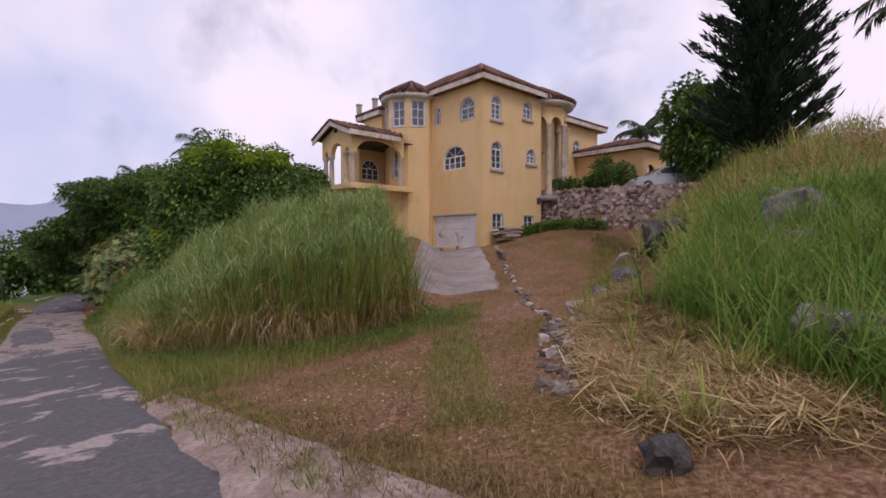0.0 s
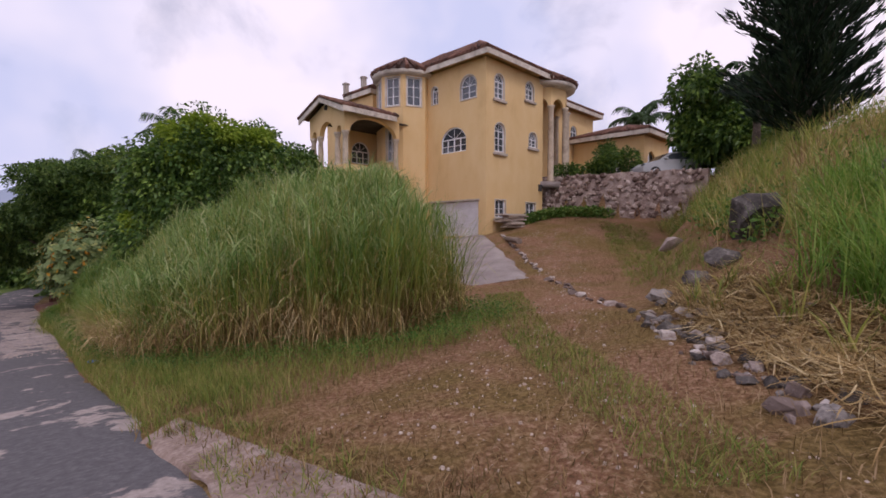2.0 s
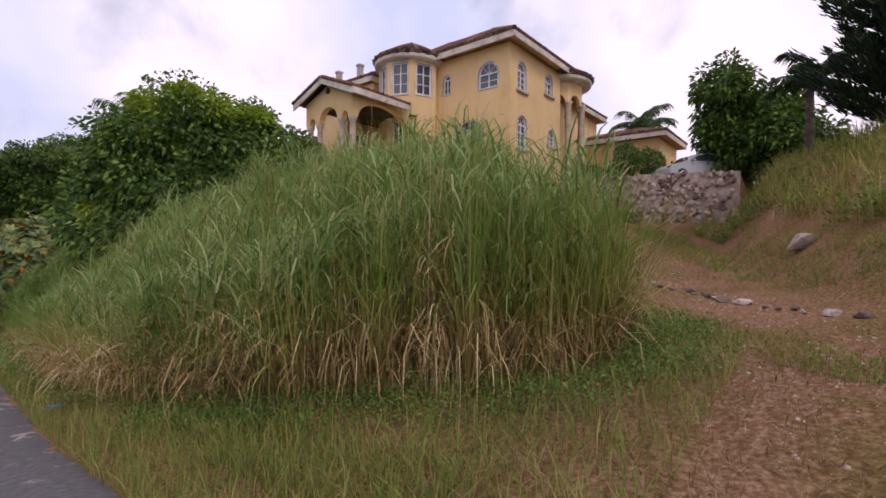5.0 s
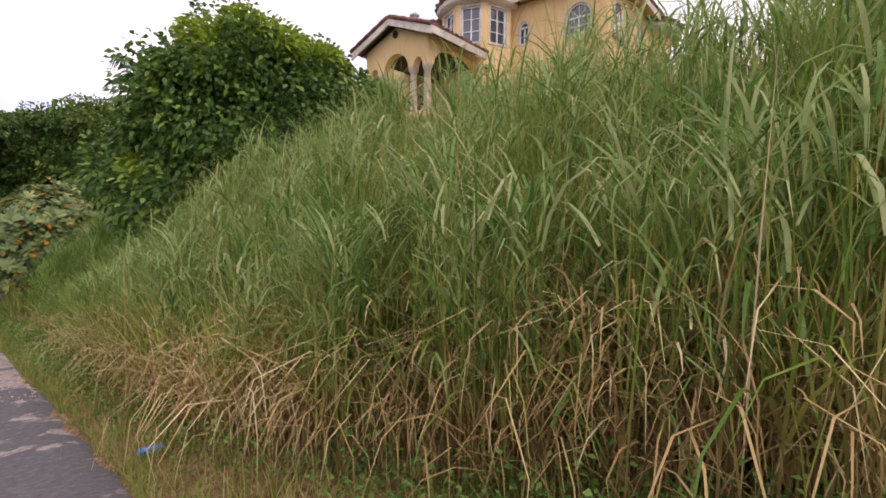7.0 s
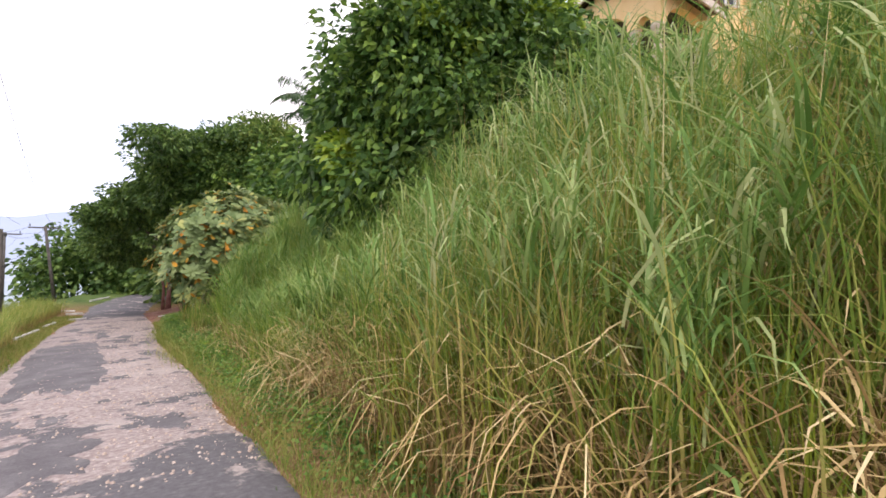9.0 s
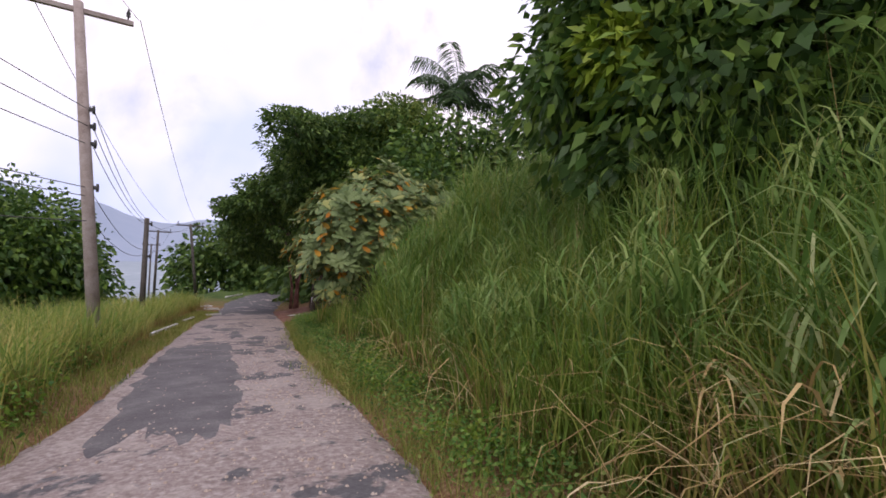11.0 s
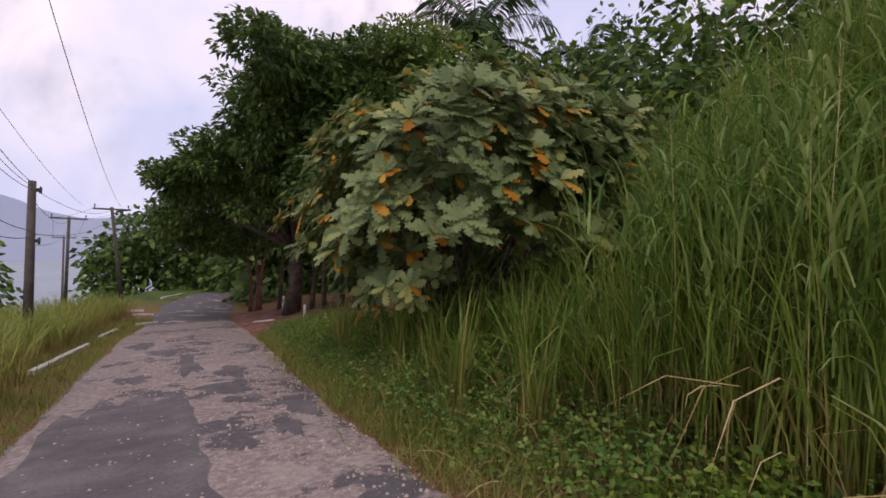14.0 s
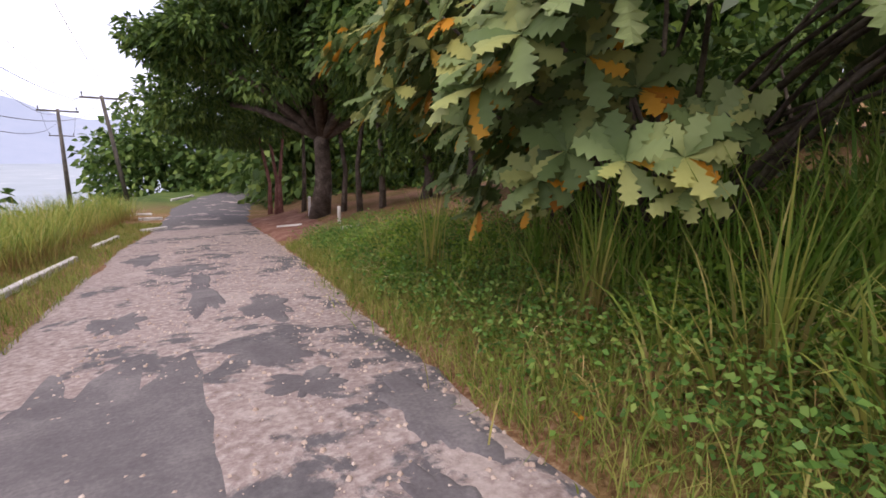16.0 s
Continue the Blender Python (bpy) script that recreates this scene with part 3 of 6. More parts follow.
def window(house, m, w, h, rise=0.0, cols=2, rows=2, fan=False, sill=False, trim=0.0):
    """White framed window in an opening; m puts the foot of the opening."""
    lp = arch_loop(w, h, rise)
    bm = ring(lp, inset(lp, w, h, 0.06), 0.05, 0.14)
    bm.transform(m)
    fr = part("window", bm, WHITE, house, "white painted window frame")
    s = h - rise
    pane = bmesh.new()
    pane.faces.new([pane.verts.new((a, 0.12, z)) for a, z in inset(lp, w, h, 0.03)])
    pane.transform(m)
    part("pane", pane, GLASS, fr)
    top = s if rise > 0.1 else h
    for i in range(1, cols):
        x = -w / 2 + w * i / cols
        part("mullion", box_bm(x - 0.025, 0.07, 0.03, x + 0.025, 0.13, top), WHITE, fr).data.transform(m)
    for j in range(1, rows):
        z = top * j / rows
        part("glazing_bar", box_bm(-w / 2 + 0.04, 0.085, z - 0.014, w / 2 - 0.04, 0.125, z + 0.014), WHITE, fr).data.transform(m)
    if rise > 0.1:
        part("transom", box_bm(-w / 2 + 0.03, 0.065, s - 0.03, w / 2 - 0.03, 0.13, s + 0.03), WHITE, fr).data.transform(m)
    if fan:
        for k in (1, 2, 3):
            t = math.pi * k / 4
            x1, z1 = (w / 2 - 0.05) * math.cos(t), s + (rise - 0.05) * math.sin(t)
            part("fan_bar", tube_bm([(0, 0.1, s), (x1, 0.1, z1)], [0.016, 0.016], 5), WHITE, fr).data.transform(m)
    if trim:
        big_lp = [(a * (w + 2 * trim) / w, -trim + z * (h + 2 * trim) / h) for a, z in lp]
        t = ring(big_lp, lp, -0.035, 0.03)
        t.transform(m)
        part("surround", t, CREAM, fr)
    if sill:
        part("sill", box_bm(-w / 2 - 0.14, -0.13, -0.2, w / 2 + 0.14, 0.05, -0.06, 0.02), STONE_TRIM, fr, "grey stone sill").data.transform(m)
    return fr


def roof_slope(bm, e0, e1, t1, t0, rows, pitch=0.27):
    """A tiled slope from the eave e0-e1 to the top t0-t1: a deck, and courses of barrel tiles put into rows."""
    e0, e1, t0, t1 = map(Vector, (e0, e1, t0, t1))
    nrm = (e1 - e0).cross(t0 - e0 if (t0 - e0).length > 0.1 else t1 - e0).normalized()
    if nrm.z < 0:
        nrm = -nrm
    lo = [bm.verts.new(p) for p in (e0, e1, t1, t0)]
    hi = [bm.verts.new(p + nrm * 0.06) for p in (e0, e1, t1, t0)]
    bm.faces.new(lo)
    bm.faces.new(hi)
    for i in range(4):
        bm.faces.new((lo[i], lo[(i + 1) % 4], hi[(i + 1) % 4], hi[i]))
    n = max(2, int((e1 - e0).length / pitch))
    for i in range(n + 1):
        k = i / n
        a, b = e0.lerp(e1, k) + nrm * 0.06, t0.lerp(t1, k) + nrm * 0.06
        L = (b - a).length
        if L < 0.3:
            continue
        seg = max(1, int(L / 0.42))
        pts, rad = [], []
        for j in range(seg):
            pts += [a.lerp(b, j / seg), a.lerp(b, (j + 0.96) / seg)]
            rad += [0.1, 0.078]
        rows.append(tube_bm(pts, rad, 6))
    return bm


def hip_roof(house, x0, y0, x1, y1, z, rx0, ry0, rx1, ry1, zt):
    bm, rows = bmesh.new(), []
    a, b, c, d = (x0, y0, z), (x1, y0, z), (x1, y1, z), (x0, y1, z)
    p, q = (rx0, ry0, zt), (rx1, ry1, zt)
    if abs(rx1 - rx0) < abs(ry1 - ry0):
        for f in ((a, b, p, p), (b, c, q, p), (c, d, q, q), (d, a, p, q)):
            roof_slope(bm, *f, rows)
    else:
        for f in ((a, b, q, p), (b, c, q, q), (c, d, p, q), (d, a, p, p)):
            roof_slope(bm, *f, rows)
    tube(bm, [p, q], [0.12, 0.12], 6)
    for s_, t_ in ((a, p), (d, q if abs(rx1 - rx0) < abs(ry1 - ry0) else p), (b, p if abs(rx1 - rx0) < abs(ry1 - ry0) else q), (c, q)):
        tube(bm, [Vector(s_) + Vector((0, 0, 0.06)), Vector(t_) + Vector((0, 0, 0.06))], [0.12, 0.12], 6)
    deck = part("roof", bm, TILE, house, "weathered red clay tile roof")
    for course in rows:
        part("tile_course", course, TILE, deck)
    t = 0.07
    for u0, v0, u1, v1 in ((x0, y0, x1, y0 + t), (x0, y1 - t, x1, y1), (x0, y0 + t, x0 + t, y1 - t), (x1 - t, y0 + t, x1, y1 - t)):
        part("fascia", box_bm(u0, v0, z - 0.3, u1, v1, z - 0.005, 0.01), CREAM, house, "peeling cream fascia board")
    part("soffit", box_bm(x0 + t, y0 + t, z - 0.1, x1 - t, y1 - t, z - 0.06), STUCCO, house)


def face_m(x, y, z, outward):
    """Pose of a wall panel whose outer face looks along the compass angle outward (degrees from +x)."""
    return pose(x, y, z, 0, 0, outward + 90)


house = root("house", 0, 0, 0, "large yellow stucco house with red tiled roofs", "house")
Z0, ZE = 1.2, 11.12
# garage front: looks to -x, local x runs to -y
m1 = face_m(0.72, 2.4, 0, 180)
f1 = [(2.31, 1.62, 3.75, 1.96, 0.0), (2.3, 6.35, 1.94, 1.42, 0.66), (1.17, 9.15, 1.14, 1.27, 0.57), (3.77, 9.32, 0.5, 1.02, 0.25)]
holes = [[(2.4 - yc + a, z0 + z) for a, z in arch_loop(w, h, r)] for yc, z0, w, h, r in f1]
part("wall", panel([(-2.6, Z0), (2.466, Z0), (2.466, ZE), (-2.6, ZE)], holes, 0.22, m1), STUCCO, house)
for (yc, z0, w, h, r), kw in zip(f1[1:], (dict(cols=4, rows=2, fan=True), dict(cols=2, rows=2, fan=True, trim=0.05), dict(cols=2, rows=2, trim=0.04))):
    window(house, face_m(0.72, yc, z0, 180), w, h, r, **kw)
# entrance side: looks to -y
m2 = face_m(3.46, -0.07, 0, 270)
f2 = [(1.86, 9.12, 0.84, 1.33, 0.42), (4.76, 9.62, 0.84, 1.05, 0.42), (1.91, 6.25, 0.9, 1.58, 0.45), (5.12, 6.9, 0.84, 0.88, 0.42), (1.98, 2.66, 0.93, 0.97, 0.0), (4.92, 2.76, 0.98, 0.84, 0.0)]
holes = [[(xc - 3.46 + a, z0 + z) for a, z in arch_loop(w, h, r)] for xc, z0, w, h, r in f2]
part("wall", panel([(-2.744, Z0), (2.74, Z0), (2.74, ZE), (-2.744, ZE)], holes, 0.22, m2), STUCCO, house)
for (xc, z0, w, h, r) in f2:
    window(house, face_m(xc, -0.07, z0, 270), w, h, r, 2, 3 if h > 1.3 else 2, r > 0.4, True, 0.05)
# not masonry: dark sheet behind the windows, room dimness put into its colour
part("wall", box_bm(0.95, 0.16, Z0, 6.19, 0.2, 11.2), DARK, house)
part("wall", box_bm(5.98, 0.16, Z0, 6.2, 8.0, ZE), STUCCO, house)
# same dark backing behind the garage front's windows
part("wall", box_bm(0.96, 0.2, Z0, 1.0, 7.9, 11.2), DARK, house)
# garage door: five panels with a shallow frame
door = part("garage_door", box_bm(0.83, 0.47, 1.6, 0.88, 4.15, 3.56), DOOR, house, "white sectional garage door with scribbles")
for i in range(5):
    za = 1.61 + i * 0.388
    part("door_panel", box_bm(0.805, 0.48, za, 0.83, 4.14, za + 0.375, 0.008), DOOR, door)
for yc, zc, s in ((3.55, 2.28, 1.0), (1.95, 2.15, 1.1)):
    for k in range(5):
        a0 = random.uniform(0, 3)
        p0 = Vector((0.8, yc + random.uniform(-0.25, 0.25) * s, zc + random.uniform(-0.25, 0.2) * s))
        part("scribble", tube_bm([p0, p0 + Vector((0, 0.16 * math.cos(a0), 0.2 * math.sin(a0))), p0 + Vector((0, 0.24 * math.cos(a0 + 0.9), 0.26 * math.sin(a0 + 0.9)))], [0.011] * 3, 4), IRON, door, "dark scribbled mark")
part("door_lintel", box_bm(0.66, 0.35, 3.56, 0.74, 4.27, 3.66, 0.01), STONE_TRIM, house)
hip_roof(house, 0.16, -0.63, 6.5, 8.6, 11.34, 3.35, 2.6, 3.35, 5.5, 13.3)
# meter box
part("meter_box", box_bm(5.75, -0.2, 4.35, 5.98, -0.06, 4.75, 0.01), IRON, house)

# octagonal turret
TX, TY, TR = 0.35, 6.0, 1.62
half = TR * math.tan(math.pi / 8)
for k in range(8):
    ang = 22.5 + 45 * k
    mm = face_m(TX + TR * math.cos(radians(ang)), TY + TR * math.sin(radians(ang)), 0, ang)
    if k == 4:
        spec = [(0, 9.2, 0.86, 1.6), (-0.1, 6.0, 0.6, 1.8), (-0.1, 3.9, 0.5, 0.75), (-0.1, 2.3, 0.5, 0.65)]
    elif k == 5:
        spec = [(0, 9.2, 0.86, 1.6)]
    elif k == 3:
        spec = [(0, 9.2, 0.86, 1.6)]
    else:
        spec = []
    hl = [[(xc + a, z0 + z) for a, z in arch_loop(w, h, 0)] for xc, z0, w, h in spec]
    if spec or k in (2, 6):
        part("turret_wall", panel([(-half - 0.01, 0.0), (half + 0.01, 0.0), (half + 0.01, 11.0), (-half - 0.01, 11.0)], hl, 0.16, mm), STUCCO, house)
    for xc, z0, w, h in spec:
        window(house, mm @ pose(xc, 0, z0), w, h, 0, 2, 2 if h < 1 else 3, False, False, 0.07)
# added dark liner, so the turret windows look onto painted shade
part("turret_shade_liner", lathe([(1.2, 0.5), (1.2, 11.2)], 8, TX, TY), DARK, house)
tr = bmesh.new()
N = 24
for k in range(N):
    a0, a1 = 2 * math.pi * k / N, 2 * math.pi * (k + 1) / N
    am = (a0 + a1) / 2
    e = [(TX + 2.05 * math.cos(a), TY + 2.05 * math.sin(a), 11.22) for a in (a0, a1)]
    tr.faces.new([tr.verts.new(p) for p in (*e, (TX, TY, 12.5))])
    if k == N - 1:
        bmesh.ops.remove_doubles(tr, verts=tr.verts, dist=0.001)
    rib = bmesh.new()
    tube(rib, [(TX + 2.08 * math.cos(am), TY + 2.08 * math.sin(am), 11.26), (TX + 1.05 * math.cos(am), TY + 1.05 * math.sin(am), 11.92), (TX, TY, 12.53)], [0.14, 0.09, 0.02], 6)
    part("tile_course", rib, TILE, house)
part("turret_roof", tr, TILE, house, "conical red clay tile roof")
part("turret_eave", lathe([(1.62, 10.92), (1.98, 10.98), (2.02, 11.2), (1.9, 11.22), (0.5, 11.21)], 24, TX, TY), CREAM, house)

# west wing behind the veranda
w3 = face_m(-1.6, 8.0, 0, 270)
part("wall", panel([(-0.8, 0), (1.7, 0), (1.7, 10.5), (1.0, 10.5), (1.0, 8.6), (-0.8, 8.6)], [[(0.05 + a, 6.05 + z) for a, z in arch_loop(1.35, 1.35, 0.6)], [(1.4 + a, 8.7 + z) for a, z in arch_loop(0.5, 1.0, 0.25)]], 0.22, w3), STUCCO, house)
window(house, w3 @ pose(0.05, 0, 6.05), 1.35, 1.35, 0.6, 3, 2, True)
window(house, w3 @ pose(1.4, 0, 8.7), 0.5, 1.0, 0.25, 2, 2, True)
part("wall", box_bm(-2.4, 8.22, 0, -2.2, 10.2, 8.6), STUCCO, house)
part("wall", box_bm(-0.6, 8.22, 0, -0.4, 10.2, 10.5), STUCCO, house)
# dark sheet painting the gloom behind the wing's window
part("wall", box_bm(-2.2, 8.3, 0, -0.6, 8.36, 8.5), DARK, house)
part("wall", box_bm(-2.4, 10.2, 0, 6.2, 10.4, 8.6), STUCCO, house)
part("flat_roof", box_bm(-2.5, 8.22, 8.6, -0.6, 10.5, 8.75, 0.02), CREAM, house)
hip_roof(house, -0.95, 7.8, 6.6, 10.8, 10.8, 0.8, 9.3, 3, 9.3, 11.7)
for cx, cy, zt in ((0.3, 10.2, 12.3), (-0.1, 11.7, 12.1)):
    ch = box_bm(cx - 0.15, cy - 0.15, 11, cx + 0.15, cy + 0.15, zt, 0.02)
    box(ch, cx - 0.19, cy - 0.19, zt - 0.12, cx + 0.19, cy + 0.19, zt, 0.01)
    part("chimney", ch, STONE_TRIM, house, "small grey plastered chimney")

# gabled veranda
VX, VY0, VY1, VZ = -5.15, 4.35, 7.75, 7.95


def arch_band(m, length, z_bot, z_top, arches, peak=0.0, thick=0.3):
    """A band over columns cut from below by round arches; arches: (from, to)."""
    pts = [(0, z_bot)]
    for a, b, rise in arches:
        n = 12
        pts += [((a + b) / 2 - (b - a) / 2 * math.cos(math.pi * k / n), z_bot + rise * math.sin(math.pi * k / n)) for k in range(n + 1)]
    pts += [(length, z_bot), (length, z_top)]
    if peak:
        pts.append((length / 2, peak))
    pts.append((0, z_top))
    clean = [p for i, p in enumerate(pts) if i == 0 or (abs(p[0] - pts[i - 1][0]) + abs(p[1] - pts[i - 1][1])) > 1e-4]
    return panel(clean, [], thick, m)


LG = VY1 - VY0
# gable front looks to -x; local x runs to -y from the far corner
mg = face_m(VX, VY1, 0, 180)
part("gable_front", arch_band(mg, LG, 7.05, 8.1, [(0.28, 0.72, 0.3), (1.02, 2.38, 0.66), (2.68, 3.12, 0.3)], 8.72), STUCCO, house)
# the vent's hollow is only a disc in the shade colour
part("gable_vent", lathe([(0.02, -0.02), (0.14, -0.02), (0.14, 0.03), (0.02, 0.03)], 14), DARK, house, "small round vent").data.transform(pose(VX - 0.03, (VY0 + VY1) / 2, 8.45, 0, 90, 0))
ms = face_m(VX + 0.006, VY0 - 0.012, 0, 270)
part("side_arch", arch_band(ms, 3.6, 7.05, 8.1, [(0.32, 3.4, 0.82)]), STUCCO, house)
part("veranda_floor", box_bm(VX - 0.1, VY0 - 0.1, 5.0, -0.9, 8.0, 5.32, 0.02), STUCCO, house)
# ceiling coloured near-black for the shade under the veranda roof
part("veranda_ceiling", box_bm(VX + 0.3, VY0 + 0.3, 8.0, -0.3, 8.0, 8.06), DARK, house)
part("veranda_base", box_bm(VX + 0.9, VY0 + 0.9, -0.6, -0.9, 8.0, 5.05), STUCCO, house)
for cy in (VY1 - 0.14, VY1 - 0.87, VY0 + 0.87, VY0 + 0.16):
    prof = [(0.2, 5.3), (0.2, 5.42), (0.15, 5.5), (0.145, 6.2), (0.125, 6.8), (0.16, 6.88), (0.19, 6.95), (0.19, 7.06)]
    part("column", lathe(prof, 14, VX + 0.16, cy), COLUMN, house, "pale tapered round column")
for cx in (VX + 3.6 - 0.1,):
    part("column", lathe([(0.2, 5.3), (0.15, 5.5), (0.13, 6.8), (0.19, 6.95), (0.19, 7.06)], 14, cx, VY0 + 0.16), COLUMN, house)
vr, vrows = bmesh.new(), []
ym = (VY0 + VY1) / 2
roof_slope(vr, (VX - 0.4, VY0 - 0.5, 8.12), (-2.1, VY0 - 0.5, 8.12), (-0.6, ym, 8.95), (VX - 0.4, ym, 8.95), vrows)
roof_slope(vr, (-0.6, VY1 + 0.5, 8.12), (VX - 0.4, VY1 + 0.5, 8.12), (VX - 0.4, ym, 8.95), (-0.6, ym, 8.95), vrows)
vdeck = part("veranda_roof", vr, TILE, house, "red clay tile gable roof")
for course in vrows:
    part("tile_course", course, TILE, vdeck)
for a, b in (((VX - 0.42, VY0 - 0.5, 8.04), (VX - 0.42, ym, 8.9)), ((VX - 0.42, VY1 + 0.5, 8.04), (VX - 0.42, ym, 8.9))):
    f = bmesh.new()
    va = [f.verts.new((a[0] + dx, a[1], a[2] + dz)) for dx, dz in ((0, 0.06), (0.07, 0.06), (0.07, -0.22), (0, -0.22))]
    vb = [f.verts.new((b[0] + dx, b[1], b[2] + dz)) for dx, dz in ((0, 0.06), (0.07, 0.06), (0.07, -0.22), (0, -0.22))]
    for i in range(4):
        f.faces.new((va[i], va[(i + 1) % 4], vb[(i + 1) % 4], vb[i]))
    f.faces.new(va)
    f.faces.new(vb[::-1])
    bmesh.ops.recalc_face_normals(f, faces=f.faces)
    part("barge_board", f, CREAM, house, "cream barge board")
part("fascia", box_bm(VX - 0.4, VY0 - 0.53, 7.86, -2.1, VY0 - 0.46, 8.13, 0.01), CREAM, house, "peeling cream fascia board")

# round entrance portico
PX, PY, PR = 7.7, 1.1, 1.75
for k, a in enumerate((195, 235, 275, 315, 355)):
    x, y = PX + PR * math.cos(radians(a)), PY + PR * math.sin(radians(a))
    part("column", lathe([(0.24, 4.9), (0.24, 5.1), (0.19, 5.2), (0.18, 7.5), (0.16, 9.4), (0.2, 9.5), (0.24, 9.62)], 14, x, y), COLUMN, house, "tall pale round column")
for a in (195, 235, 275, 315):
    p = [Vector((PX + PR * math.cos(radians(t)), PY + PR * math.sin(radians(t)), 0)) for t in (a, a + 40)]
    c = (p[0] + p[1]) / 2
    L = (p[1] - p[0]).length
    ang = math.degrees(math.atan2(c.y - PY, c.x - PX))
    part("portico_arch", arch_band(face_m(p[0].x, p[0].y, 0, ang), L, 9.55, 10.85, [(0.16, L - 0.16, 0.55)], 0, 0.22), STUCCO, house)
part("portico_eave", lathe([(1.7, 10.75), (2.2, 10.85), (2.25, 11.05), (2.1, 11.1), (0.3, 11.1)], 24, PX, PY), CREAM, house)
pr = bmesh.new()
for k in range(26):
    a0, a1 = 2 * math.pi * k / 26, 2 * math.pi * (k + 1) / 26
    am = (a0 + a1) / 2
    pr.faces.new([pr.verts.new(q) for q in ((PX + 2.3 * math.cos(a0), PY + 2.3 * math.sin(a0), 11.1), (PX + 2.3 * math.cos(a1), PY + 2.3 * math.sin(a1), 11.1), (PX, PY, 12.5))])
    tube(pr, [(PX + 2.34 * math.cos(am), PY + 2.34 * math.sin(am), 11.14), (PX + 1.2 * math.cos(am), PY + 1.2 * math.sin(am), 11.85), (PX, PY, 12.53)], [0.14, 0.09, 0.02], 6)
part("portico_roof", pr, TILE, house, "conical red clay tile roof")
part("portico_floor", lathe([(2.1, 4.6), (2.1, 4.95), (0.2, 4.96)], 24, PX, PY), CONCRETE, house)
# entrance wing
m4 = face_m(10.4, 1.6, 0, 270)
f4 = [(-3.3, 5.0, 1.1, 2.2, 0.0), (-2.3, 8.3, 0.7, 1.4, 0.35), (2.6, 8.5, 0.95, 1.2, 0.475), (5.0, 8.7, 0.6, 0.9, 0.3)]
part("wall", panel([(-4.2, 2.0), (5.6, 2.0), (5.6, 10.75), (-4.2, 10.75)], [[(xc + a, z0 + z) for a, z in arch_loop(w, h, r)] for xc, z0, w, h, r in f4], 0.22, m4), STUCCO, house)
for xc, z0, w, h, r in f4:
    window(house, m4 @ pose(xc, 0, z0), w, h, r, 2, 2, r > 0.4, z0 > 6)
# dark backing sheet, indoor shade as colour behind these openings
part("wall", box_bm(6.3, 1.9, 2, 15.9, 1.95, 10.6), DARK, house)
part("wall", box_bm(15.8, 1.82, 2, 16.0, 9, 10.75), STUCCO, house)
hip_roof(house, 5.9, 1.05, 16.6, 9.6, 11.0, 10, 5.2, 12, 5.2, 12.6)
# garage annex
m5 = face_m(12.9, -1.4, 0, 180)
part("wall", panel([(-2.95, 4.5), (2.19, 4.5), (2.19, 8.3), (-2.95, 8.3)], [[(0.3 + a, 5.9 + z) for a, z in arch_loop(0.8, 1.1, 0.4)]], 0.2, m5), STUCCO, house)
window(house, m5 @ pose(0.3, 0, 5.9), 0.8, 1.1, 0.4, 2, 2)
m6 = face_m(15.2, -3.6, 0, 270)
part("wall", panel([(-2.306, 4.5), (2.3, 4.5), (2.3, 8.3), (-2.306, 8.3)], [[(-1.0 + a, 5.05 + z) for a, z in arch_loop(1.3, 2.3, 0.65)], [(1.2 + a, 5.05 + z) for a, z in arch_loop(1.3, 2.3, 0.65)]], 0.2, m6), STUCCO, house)
for xc in (-1.0, 1.2):
    lp = arch_loop(1.3, 2.3, 0.65)
    dpn = bmesh.new()
    dpn.faces.new([dpn.verts.new((a, 0.16, z)) for a, z in lp])
    bmesh.ops.solidify(dpn, geom=dpn.faces[:], thickness=0.04)
    dpn.transform(m6 @ pose(xc, 0, 5.05))
    part("annex_door", dpn, DOOR, house, "grey-white arched door")
part("wall", box_bm(17.3, -3.4, 4.5, 17.5, 1.5, 8.3), STUCCO, house)
hip_roof(house, 12.4, -4.15, 18.0, 1.6, 8.6, 15.2, -1.5, 15.2, -1.0, 9.5)

# ---------------------------------------------------------------- vegetation tools
RNG = np.random.default_rng(7)


def in_poly(px, py, poly):
    c = np.zeros(len(px), dtype=bool)
    for (x0, y0), (x1, y1) in zip(poly, poly[1:] + poly[:1]):
        hit = ((y0 > py) != (y1 > py)) & (px < (x1 - x0) * (py - y0) / (y1 - y0 + 1e-12) + x0)
        c ^= hit
    return c


def line_distance(px, py, line):
    best = np.full(len(px), 1e9)
    for (x0, y0), (x1, y1) in zip(line, line[1:]):
        L2 = (x1 - x0) ** 2 + (y1 - y0) ** 2
        k = np.clip(((px - x0) * (x1 - x0) + (py - y0) * (y1 - y0)) / L2, 0, 1)
        best = np.minimum(best, np.hypot(px - x0 - k * (x1 - x0), py - y0 - k * (y1 - y0)))
    return best


